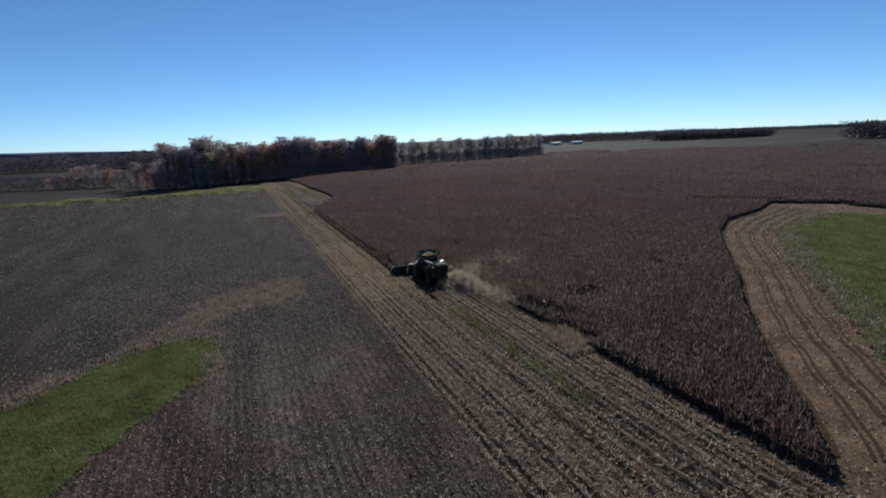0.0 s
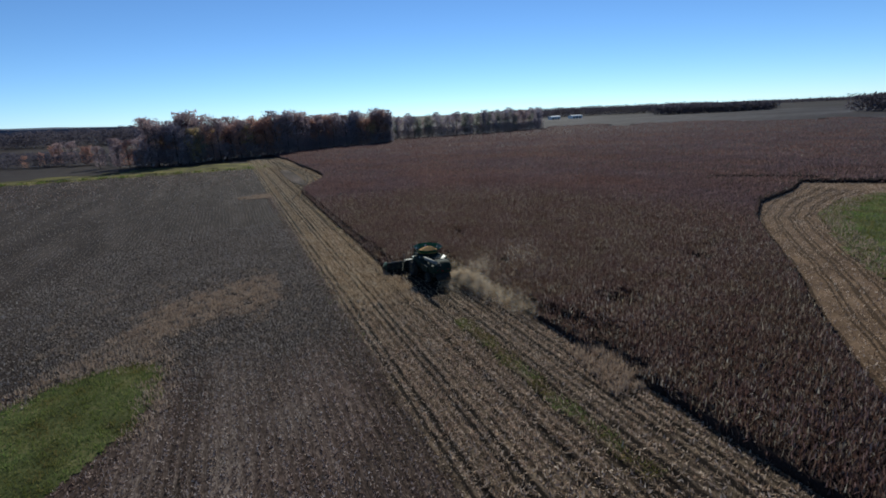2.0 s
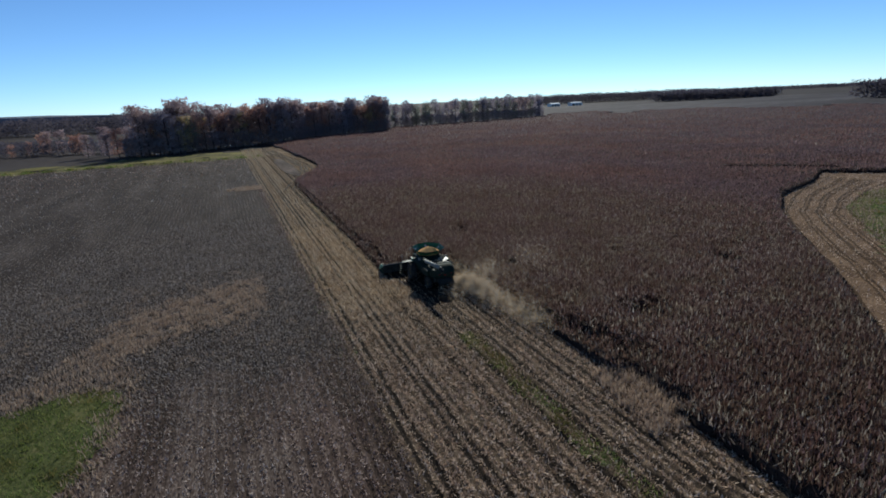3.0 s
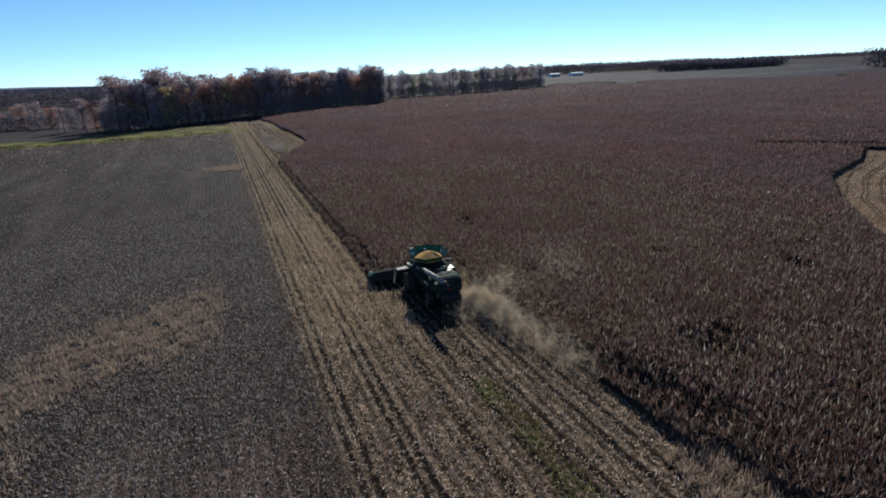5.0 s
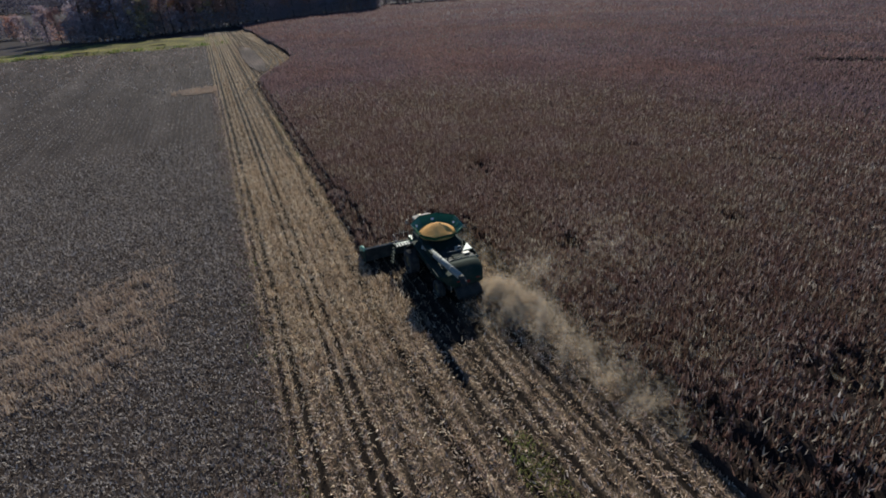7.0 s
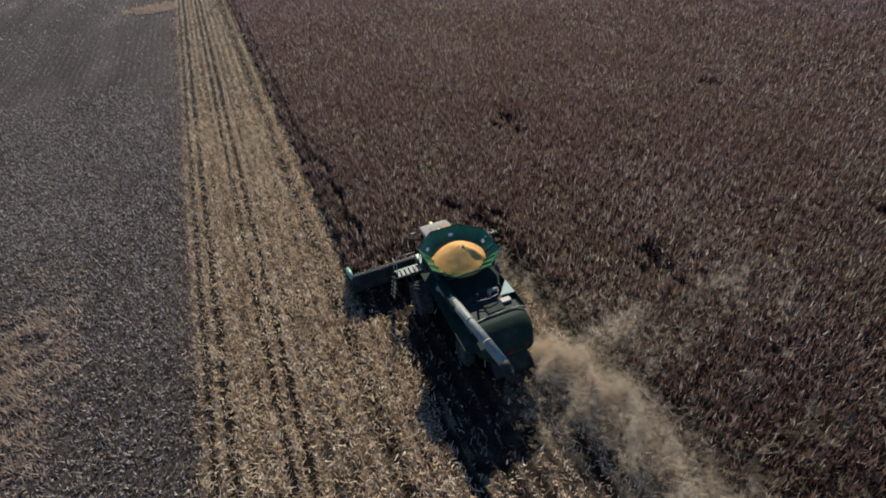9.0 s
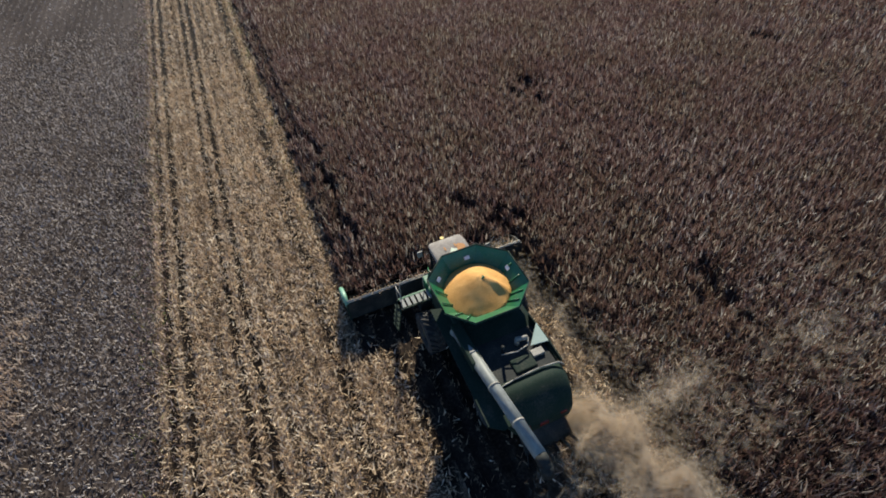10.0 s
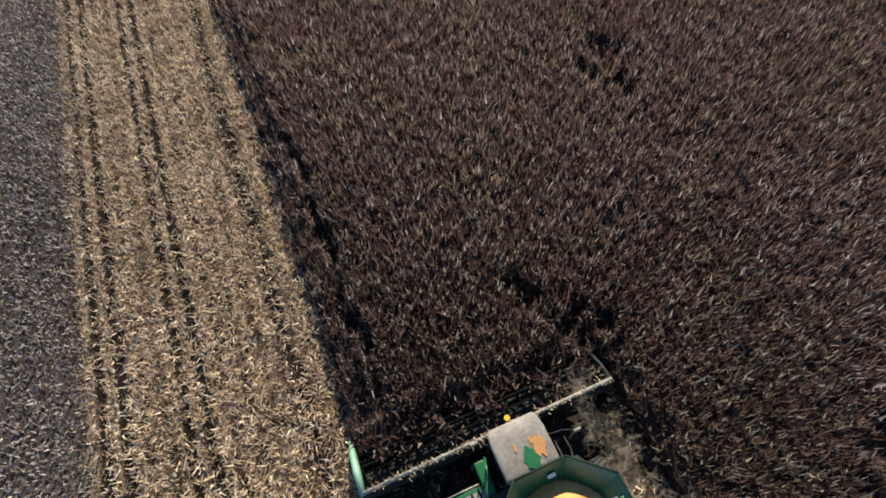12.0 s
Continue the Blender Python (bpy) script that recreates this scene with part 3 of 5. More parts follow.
stuff("straw", [strewn(-14, 5, -13, -7, 220, older, 0.32, 0.06, 0.35, 0.04),
                strewn(-14, 5, -46, -13, 125, older, 0.25, 0.075, 0.3, 0.04),
                strewn(-14, 9.6, -75, -46, 60, row_keep, 0.32, 0.10, 0.25, 0.04),
                strewn(0, 130, -110, 24, 10, lambda x, y: inside(LOOP, x, y) & ~inside(GREEN_RIGHT, x, y), 0.3, 0.12, 0.3)], OLD_STRAW, "weathered pinkish-tan straw on the older harvested ground", "straw")
stuff("stalk_stubs", [strewn(-18.5, -13.2, -75, -12, 34, lambda x, y: rng.random(len(x)) < np.clip((x + 18.5 + wave(x, y, 6)) / 4.5, 0, 1) ** 1.5 * (0.8 + 0.3 * wave(x, y, 2, 3)), 0.22, 0.07, 0.5, 0.03),
                      strewn(-14, 5, -60, 60, 110, stub_keep, 0.2, 0.06, 0.85, 0.04), strewn(-14, 9.6, 60, 200, 40, stub_keep, 0.26, 0.14, 0.9, 0.04)], STUBS, "cut brown stalk stubs standing in rows", "stubble")


def left_part(x0, y0, y1, per, length, width, r0, r1, rows):
    """Stubble flecks of the left field at a ring of distances, in faint rows."""
    def keep(x, y):
        r = np.hypot(x + 22, (y - 10) * 0.8) * rng.uniform(0.8, 1.25, len(x))
        k = (r >= r0) & (r < r1) & (x < -13.4) & (y < 204 - 0.08 * (x + 100))
        k[k] = ~inside(GREEN_LEFT, x[k], y[k]) & (rng.random(k.sum()) < (0.8 + 0.2 * wave(x[k], y[k], 7)) * (1 - rows + rows * np.cos(2 * math.pi * (x[k] + 0.2 * wave(x[k], y[k], 15)) / 0.76)))
        return k
    x, y = scatter(x0, -13.2, y0, y1, per, keep)
    return strokes(x, y, 0.02 + rng.uniform(0, 0.04, len(x)), length, width, 0.5)


def pale_rows(x, y):
    """Thin lines of pale standing stubble along the rows of the left field."""
    far = np.min([np.abs(x - c + 0.3 * wave(x, y, 20)) for c in (-24.2, -26.5, -33.1, -34.7, -41.0, -48.2, -49.6)], axis=0) < 0.3
    near = np.min([np.abs(x - c + 0.3 * wave(x, y, 20)) for c in (-38.5, -40.2, -43.0, -45.1, -48.3, -52.0, -56.5, -61)], axis=0) < 0.22
    return np.where(y > 84, far, near & (y < 24)) & (wave(x, y, 23, 5) > -0.25) & ~inside(GREEN_LEFT, x, y)


stuff("field_stubble", [left_part(-55, -30, 50, 135, 0.2, 0.08, 0, 28, 0.12),
                        left_part(-95, -22, 90, 22, 0.2, 0.095, 28, 60, 0.5),
                        left_part(-150, -22, 160, 3.0, 0.3, 0.19, 60, 110, 0.4),
                        strewn(-76, -20, -30, 206, 7, pale_rows, 0.3, 0.12, 0.6)], GREY_STRAW, "short grey-brown stubble and flecks of residue", "stubble")
stuff("field_stubble", [strewn(-15.4, -12.5, -30, 95, 60, lambda x, y: rng.random(len(x)) < np.clip(1.15 - np.abs(x + 13.7) / 1.2, 0, 1) * (0.8 + 0.4 * wave(x, y, 2.3, 6)), 0.24, 0.065, 0.5, 0.03),
                        left_part(-95, -75, -19, 45, 0.2, 0.095, 27, 60, 0.5),
                        left_part(-44, -74, -19, 62, 0.22, 0.085, 34, 100, 0.5),
                        left_part(-150, -90, -19, 12, 0.3, 0.19, 60, 110, 0.4),
                        left_part(-175, -22, 206, 1.3, 0.42, 0.3, 110, 210, 0.3)], BROWN_FLECKS, "reddish-brown stubble and residue in faint rows", "stubble")
stuff("dry_grass", [strewn(-46, -17, -16, 12, 26, lambda x, y: (wave(x, y, 6, 4) + 0.7 * wave(x, y, 1.7, 2) > 0.45) & ~inside(GREEN_LEFT, x, y), 0.32, 0.07, 0.6),
                    strewn(-37, -19, -12, 9, 190, lambda x, y: inside(DRY_PATCH, x + 1.6 * wave(x, y, 5) + rng.normal(0, 0.9, len(x)), y + 1.6 * wave(x, y, 4, 1) + rng.normal(0, 0.9, len(x))) & (rng.random(len(x)) < 0.42 + 0.6 * wave(x, y, 2.2) + 0.35 * wave(x, y, 5.5, 7)), 0.42, 0.085, 0.6),
                    strewn(-62, -29, -38, -6, 60, lambda x, y: inside(DRY_BORDER, x + 0.8 * wave(x, y, 3) + rng.normal(0, 0.5, len(x)), y + 0.8 * wave(x, y, 3, 1) + rng.normal(0, 0.5, len(x))) & (rng.random(len(x)) < 0.6 + 0.6 * wave(x, y, 2.4, 3)), 0.42, 0.085, 0.7),
                    strewn(0.8, 7.2, -42, -32.5, 170, lambda x, y: (x > 1.6 + 0.55 * (y + 42) * 0.3) & (np.abs(y + 37.2) < 4.2 + 0.5 * wave(x, y, 1.3)) & (rng.random(len(x)) < 0.55 + 0.6 * wave(x, y, 1.6)), 0.6, 0.08, 0.6),
                    strewn(10, 118, -102, 4, 12, lambda x, y: inside(GREEN_RIGHT, x + 0.8 * wave(x, y, 3), y + 0.8 * wave(x, y, 4, 2)) & ~inside(GREEN_RIGHT, x - 2.6 + 2.0 * wave(x, y, 6), y + 3.0 + 2.0 * wave(x, y, 5, 3)), 0.45, 0.12, 0.7),
                    strewn(-23.3, -22, -31, -24, 40, lambda x, y: np.abs(x + 22.7 + 0.35 * np.sign(np.sin(y * 0.9 + x * 9))) < 0.14, 0.3, 0.06, 0.5),
                    strewn(-24, -13, 88, 100, 30, lambda x, y: np.hypot((x + 16) / 6, (y - 95) / 4) < 1 + 0.3 * wave(x, y, 3), 0.5, 0.15, 0.6)], DRY_GRASS, "tan dry weeds and dead grass", "dry grass")
stuff("grass", [strewn(-150, -7, 200, 222, 3.5, lambda x, y: (wave(x, y, 7, 3) > 0.25) & (np.abs(y - 206 + 0.08 * (x + 60)) < 4.5 + 2 * wave(x, y, 11)), 0.9, 0.45, 0.7),
                strewn(-64, -30, -62, -14, 75, lambda x, y: inside(GREEN_LEFT, x + 0.9 * wave(x, y, 4) + rng.normal(0, 0.45, len(x)), y + 0.9 * wave(x, y, 3, 2) + rng.normal(0, 0.45, len(x))) & (rng.random(len(x)) < 0.75 + 0.35 * wave(x, y, 2.6, 5)), 0.26, 0.065, 0.75),
                strewn(10, 118, -102, 4, 9, lambda x, y: inside(GREEN_RIGHT, x, y), 0.35, 0.14, 0.75),
                strewn(-4, 0.5, -50, -21, 120, lambda x, y: np.abs(x + 2.4 + 0.3 * wave(x, y, 9)) < rng.uniform(0.1, 1.0, len(x)) + 0.4 * wave(x, y, 5, 2), 0.2, 0.06, 0.6, 0.05),
                strewn(-14.6, -12.9, -25, 60, 30, lambda x, y: rng.random(len(x)) < 0.25 + 0.5 * wave(x, y, 4), 0.2, 0.04, 0.7, 0.03),
                strewn(-5.4, -4.5, 2, 60, 50, lambda x, y: rng.random(len(x)) < 0.15 + 0.6 * wave(x, y, 7, 1), 0.22, 0.05, 0.7, 0.03)], GRASS, "green grass blades", "grass")


# ---- woods ----
def part(name, bm, material, parent, label=""):
    """Links a bmesh as one mesh object under a thing or a part."""
    me = bpy.data.meshes.new(name)
    bm.to_mesh(me)
    bm.free()
    me.materials.append(material)
    ob = new(name, me)
    ob.parent = parent
    if parent.type == "EMPTY":
        ob.matrix_parent_inverse = Matrix.Translation(-parent.location)
    return tagged(ob, label)


def limb(bm, a, b, r0, r1, n=7):
    """A tapered round bar from a to b."""
    a, b = Vector(a), Vector(b)
    d = b - a
    m = Matrix.Translation((a + b) / 2) @ d.to_track_quat("Z", "Y").to_matrix().to_4x4()
    bmesh.ops.create_cone(bm, cap_ends=True, segments=n, radius1=r0, radius2=r1, depth=d.length, matrix=m)


def make_tree(kind, height, spread, leaves, bare):
    root = new("tree")
    bm = bmesh.new()
    h = height
    lean = [random.uniform(-0.03, 0.03) * h for _ in range(2)]
    limb(bm, (0, 0, -0.3), (lean[0] * 0.5, lean[1] * 0.5, h * 0.45), 0.02 * h, 0.013 * h)
    limb(bm, (lean[0] * 0.5, lean[1] * 0.5, h * 0.45), (lean[0], lean[1], h * 0.93), 0.013 * h, 0.003 * h)
    tips = []
    for i in range(16):
        z = h * random.uniform(0.25, 0.85)
        a = i * 2.4 + random.uniform(-0.4, 0.4)
        r = spread * random.uniform(0.6, 1.0) * (1.05 - abs(z / h - 0.55))
        tip = (lean[0] + r * math.cos(a), lean[1] + r * math.sin(a), z + h * random.uniform(0.08, 0.2))
        limb(bm, (lean[0] * z / h, lean[1] * z / h, z), tip, 0.006 * h, 0.0015 * h, 5)
        tips.append(tip)
    part("trunk", bm, BARK, root)
    n = leaves
    t = np.array(tips + [(lean[0], lean[1], h * 0.9), (lean[0], lean[1], h * 0.75)])
    c = t[rng.integers(0, len(t), n)] + rng.normal(0, 1, (n, 3)) * np.array([spread * 0.2, spread * 0.2, h * 0.06])
    low = rng.random(n) < bare
    c[low, 2] = rng.uniform(0.08, 0.5, low.sum()) * h
    c[:, 2] = np.clip(c[:, 2], 0.6, h)
    s = rng.uniform(0.2, 0.46, (n, 1)) * h / 22
    v = (c[:, None, :] + rng.normal(0, 1, (n, 3, 3)) * s[:, :, None]).reshape(-1, 3)
    crown = new("crown", mesh_from("crown", v, np.arange(3 * n).reshape(n, 3), LEAVES[kind]))
    crown.parent = root
    return root


KINDS = ("bare brown", "russet", "grey leafless", "golden", "dark green")
models = []
for kind, height, spread, leaves, bare in ((0, 22, 5.0, 1700, 0.25), (0, 24, 4.6, 1600, 0.3), (1, 21, 5.0, 1700, 0.25), (2, 23, 4.4, 1600, 0.2), (2, 20, 4.6, 1600, 0.3), (3, 18, 4.2, 1400, 0.3), (4, 21, 4.0, 1600, 0.3), (1, 18, 5.2, 1500, 0.35)):
    models.append(tagged(make_tree(kind, height, spread, leaves, bare), f"tall autumn woodland tree with {KINDS[kind]} crown", "tree", "woodland trees"))
spots = []
for row, (depth, step) in enumerate(((2, 4.6), (8, 5.2), (15, 6.5), (26, 8.0))):
    x = -64.0
    while x < 106:
        spots.append((x + random.uniform(-2, 2), float(np.interp(x, WOOD_X, WOOD_Y)) + depth + random.uniform(-2.5, 2.5), 1.0))
        x += step * random.uniform(0.7, 1.3)
for row, (depth, step) in enumerate(((2, 7.0), (14, 9.0))):
    x = 108.0
    while x < 305:
        spots.append((x + random.uniform(-2, 2), float(np.interp(x, WOOD_X, WOOD_Y)) + depth + random.uniform(-3, 3), 0.86))
        x += step * random.uniform(0.6, 1.4)
for x, y in ((-80, 272), (-76, 277), (-71, 270), (-68, 276), (-92, 284), (-84, 292), (-108, 330), (-118, 345), (-128, 352)):
    spots.append((x, y, 0.62))
for i in range(7):
    x = random.uniform(-160, -72)
    spots.append((x, 302 - 0.45 * (x + 72) + random.uniform(-4, 26), random.uniform(0.35, 0.62)))
for i, (x, y, s) in enumerate(spots):
    if x < -70:
        k = random.choice((0, 1, 2, 7))
    elif x > 100:
        k = random.choice((0, 3, 4, 6, 6, 3))
    else:
        k = random.choice((0, 0, 1, 1, 2, 3, 3, 4, 7, 2, 5 if random.random() < 0.5 else 0))
    if i < len(models):
        k, ob = i, models[i]
    else:
        ob = copy_thing(models[k], Matrix())
    f = s * random.uniform(0.9, 1.22)
    ob.location, ob.rotation_euler, ob.scale = (x, y, -0.1), (0, 0, random.uniform(0, 6.28)), (f * random.uniform(0.9, 1.15), f, f)


def wood_band(name, line, depth, height, size, count, material, label):
    """A far wood as a mass of leaf clumps with an uneven top."""
    pts = np.array(line, float)
    seg = np.hypot(*np.diff(pts, axis=0).T)
    at = np.concatenate(([0], np.cumsum(seg)))
    u = rng.uniform(0, at[-1], count)
    x, y = np.interp(u, at, pts[:, 0]), np.interp(u, at, pts[:, 1])
    top = height * (0.78 + 0.14 * wave(u, u * 0, 37) + 0.10 * wave(u, u * 0, 11, 2))
    y = y + rng.uniform(0, depth, count)
    z = top * rng.uniform(0, 1, count) ** 0.7
    v = (np.stack((x, y, z), 1)[:, None, :] + rng.normal(0, 1, (count, 3, 3)) * size * np.array([1, 1, 0.8])).reshape(-1, 3)
    v[:, 2] = np.maximum(v[:, 2], -1)
    return tagged(new(name, mesh_from(name, v, np.arange(3 * count).reshape(count, 3), material)), label, "woods", kind="stuff")


wood_band("woodland_brush", [(-72, 266), (-64, 262), (-48, 260), (-32, 273), (-6, 288), (14, 296), (53, 333), (104, 350)], 9, 11, 0.55, 20000, HAZED_BRUSH, "grey-brown brush and saplings under the wood edge")
wood_band("woodland_brush", [(106, 398), (150, 393), (230, 403), (300, 430)], 9, 11, 0.5, 16000, HAZED_BRUSH, "dark grey-green brush under the far wood edge")
wood_band("far_woods", [(-1100, 1000), (-600, 900), (-320, 800), (-182, 770), (-120, 700)], 120, 26, 1.1, 60000, HAZED_LEAVES, "distant brown woods along the low land")
wood_band("woodland_brush", [(-300, 410), (-180, 352), (-104, 322), (-74, 300)], 14, 8, 0.5, 9000, HAZED_LEAVES, "low dark brown hedgerow beyond the field")
wood_band("far_woods", [(-420, 560), (-230, 470), (-130, 410)], 25, 7, 0.55, 9000, HAZED_LEAVES, "low grey-brown hedge at a far field edge")
wood_band("far_woods", [(520, 960), (720, 960), (850, 900), (1050, 860)], 60, 24, 1.2, 24000, HAZED_LEAVES, "distant dark green tree line")
wood_band("far_woods", [(720, 680), (820, 640), (960, 640)], 50, 19, 1.6, 9000, HAZED_LEAVES, "distant dark tree line on the rise")
wood_band("far_woods", [(900, 1750), (1500, 1500), (2300, 1150)], 80, 15, 2.5, 9000, HAZED_LEAVES, "thin tree line on the horizon, blue-grey put in for haze")
wood_band("far_woods", [(700, 330), (820, 300)], 40, 25, 1.6, 4000, HAZED_LEAVES, "distant dark clump of trees")

tagged(sheet("backdrop", lines((-4400, 110), (-200,)), lines((3600, 200), (4400,)), lambda x, y: x > -9999, lambda x, y: 52 + 9 * wave(x, y, 2100, 3) + 3 * wave(x, y, 500, 1) - 40 * np.clip((x + 1500) / 1300, 0, 1), HAZED_RIDGE, skirt=-5), "low wooded ridge on the horizon, blue put in for haze", "ridge", kind="structure")


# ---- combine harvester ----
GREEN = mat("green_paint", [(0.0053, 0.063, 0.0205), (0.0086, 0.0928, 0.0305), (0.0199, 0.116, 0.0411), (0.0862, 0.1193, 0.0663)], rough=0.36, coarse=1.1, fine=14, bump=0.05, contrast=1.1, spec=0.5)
# Hull green taken almost to black for its shaded sides, with some dust.
GREEN_SHADED = mat("shaded_dusty_green", [(0.004, 0.014, 0.009), (0.007, 0.019, 0.012), (0.015, 0.024, 0.017), (0.04, 0.042, 0.03)], rough=0.75, coarse=1.3, fine=16, bump=0.06, contrast=1.3, spec=0.14)
DARK = mat("dark_machine_metal", [(0.008, 0.009, 0.009), (0.02, 0.022, 0.02), (0.05, 0.046, 0.038)], rough=0.65, coarse=2, fine=18, bump=0.15, contrast=1.3, spec=0.15)
STEEL = mat("worn_dusty_steel", [(0.12, 0.11, 0.09), (0.24, 0.22, 0.18), (0.38, 0.34, 0.27)], rough=0.5, coarse=2, fine=15, bump=0.1, contrast=1.3, spec=0.3)
AUGER = mat("pale_dusty_tube", [(0.11, 0.12, 0.105), (0.18, 0.185, 0.165), (0.30, 0.30, 0.26)], rough=0.55, coarse=1.5, fine=10, bump=0.06, stretch=(1, 0.4, 1), spec=0.3)
RUBBER = mat("tyre_rubber", [(0.012, 0.012, 0.012), (0.03, 0.028, 0.026), (0.10, 0.085, 0.065)], rough=0.85, coarse=3, fine=20, bump=0.2, contrast=1.2, spec=0.3)
YELLOW = mat("yellow_paint", [(0.5, 0.33, 0.02), (0.65, 0.45, 0.05)], rough=0.45, coarse=2, fine=12, bump=0.05, spec=0.3)
ROOF = mat("weathered_cab_roof", [(0.13, 0.11, 0.092), (0.20, 0.172, 0.145), (0.28, 0.25, 0.21)], rough=0.75, coarse=1.6, fine=9, bump=0.1, contrast=1.2, spec=0.3)
GRAIN = mat("harvested_grain", [(0.40, 0.19, 0.05), (0.58, 0.30, 0.09), (0.70, 0.40, 0.15)], rough=0.85, coarse=2.0, fine=30, bump=0.8, contrast=1.0, spec=0.2)
GLASS = mat("dark_cab_glass", [(0.01, 0.013, 0.015), (0.02, 0.025, 0.028)], rough=0.08, coarse=1, fine=4, bump=0, spec=0.6)
# Lighter copy of the green, with sunlight on the divider in the colour.
SUNLIT_GREEN = mat("sunlit_green_divider", [(0.09, 0.24, 0.13), (0.17, 0.32, 0.21), (0.30, 0.40, 0.30)], rough=0.4, coarse=2, fine=12, bump=0.04, spec=0.3)
RUST = mat("rusty_orange", [(0.30, 0.13, 0.045), (0.50, 0.25, 0.09)], rough=0.8, coarse=4, fine=20, bump=0.1, spec=0.3)
# Pale mint that paints the sunlit patch of the deck.
SUNLIT_MINT = mat("sunlit_mint_paint", [(0.27, 0.35, 0.29), (0.40, 0.47, 0.40)], rough=0.4, coarse=2, fine=12, bump=0.04, spec=0.3)
WHITE = mat("white_decal", [(0.55, 0.57, 0.55), (0.72, 0.73, 0.70)], rough=0.5, coarse=4, fine=20, bump=0, spec=0.3)
# Rim yellow taken down to a dark brown-yellow.
DARK_RIM = mat("dark_yellow_rim", [(0.05, 0.038, 0.018), (0.10, 0.075, 0.03), (0.20, 0.145, 0.05)], rough=0.75, coarse=3, fine=14, bump=0.1, spec=0.3)
# Near-black, so the reel bars hardly show among the crop.
REEL_BLACK = mat("dull_black_metal", [(0.006, 0.006, 0.006), (0.012, 0.011, 0.010)], rough=0.9, coarse=3, fine=14, bump=0.05, spec=0.05)
RED = mat("red_lens", [(0.10, 0.012, 0.009), (0.16, 0.025, 0.018)], rough=0.25, coarse=4, fine=20, bump=0, spec=0.3)


def slab(x0, x1, y0, y1, z0, z1, bevel=0.02, m=None):
    bm = bmesh.new()
    bmesh.ops.create_cube(bm, size=1)
    for v in bm.verts:
        v.co = Vector(((x0 + x1) / 2 + v.co.x * (x1 - x0), (y0 + y1) / 2 + v.co.y * (y1 - y0), (z0 + z1) / 2 + v.co.z * (z1 - z0)))
    if bevel:
        bmesh.ops.bevel(bm, geom=bm.edges[:], offset=bevel, segments=2, affect="EDGES", profile=0.6)
    if m:
        bm.transform(m)
    return bm


def plate(points, thick, bevel=0.0):
    """A flat plate with the given rim, thickened along its normal."""
    bm = bmesh.new()
    f = bm.faces.new([bm.verts.new(p) for p in points])
    f.normal_update()
    n = f.normal.copy()
    top = bmesh.ops.extrude_face_region(bm, geom=[f])
    for v in top["geom"]:
        if isinstance(v, bmesh.types.BMVert):
            v.co += n * thick
    bmesh.ops.recalc_face_normals(bm, faces=bm.faces[:])
    if bevel:
        bmesh.ops.bevel(bm, geom=bm.edges[:], offset=bevel, segments=2, affect="EDGES")
    return bm


def tube(points, r, n=12):
    bm = bmesh.new()
    for a, b in zip(points, points[1:]):
        limb(bm, a, b, r, r, n)
    for p in points[1:-1]:
        bmesh.ops.create_icosphere(bm, subdivisions=2, radius=r, matrix=Matrix.Translation(p))
    for f in bm.faces:
        f.smooth = len(f.verts) == 4 or len(f.verts) == 3
    return bm


def loft(sections, n=20, power=4.0, cx=0.55):
    """A rounded hull through sections (y, half width, bottom, top)."""
    bm = bmesh.new()
    rings = []
    for y, hw, z0, z1 in sections:
        ring = []
        for i in range(n):
            a = 2 * math.pi * (i + 0.5) / n
            c, s = math.cos(a), math.sin(a)
            ring.append(bm.verts.new((cx + hw * math.copysign(abs(c) ** (2 / power), c), y, (z0 + z1) / 2 + (z1 - z0) / 2 * math.copysign(abs(s) ** (2 / power), s))))
        rings.append(ring)
    for a, b in zip(rings, rings[1:]):
        for i in range(n):
            bm.faces.new((a[i], a[(i + 1) % n], b[(i + 1) % n], b[i])).smooth = True
    bm.faces.new(rings[0][::-1])
    bm.faces.new(rings[-1])
    bmesh.ops.recalc_face_normals(bm, faces=bm.faces[:])
    return bm


def lathe_x(profile, n=40):
    """A wheel-like body round the x axis from (x, radius) pairs."""
    bm = bmesh.new()
    rings = []
    for x, r in profile:
        rings.append([bm.verts.new((x, r * math.cos(2 * math.pi * i / n), r * math.sin(2 * math.pi * i / n))) for i in range(n)])
    for a, b in zip(rings, rings[1:] + rings[:1]):
        for i in range(n):
            bm.faces.new((a[i], b[i], b[(i + 1) % n], a[(i + 1) % n])).smooth = True
    bmesh.ops.recalc_face_normals(bm, faces=bm.faces[:])
    return bm


combine = new("combine_harvester")
combine.location = (0.55, -4.5, 0)
tagged(combine, "dusty green combine harvester with a full grain tank cutting the crop", "harvester")
CX = 0.55


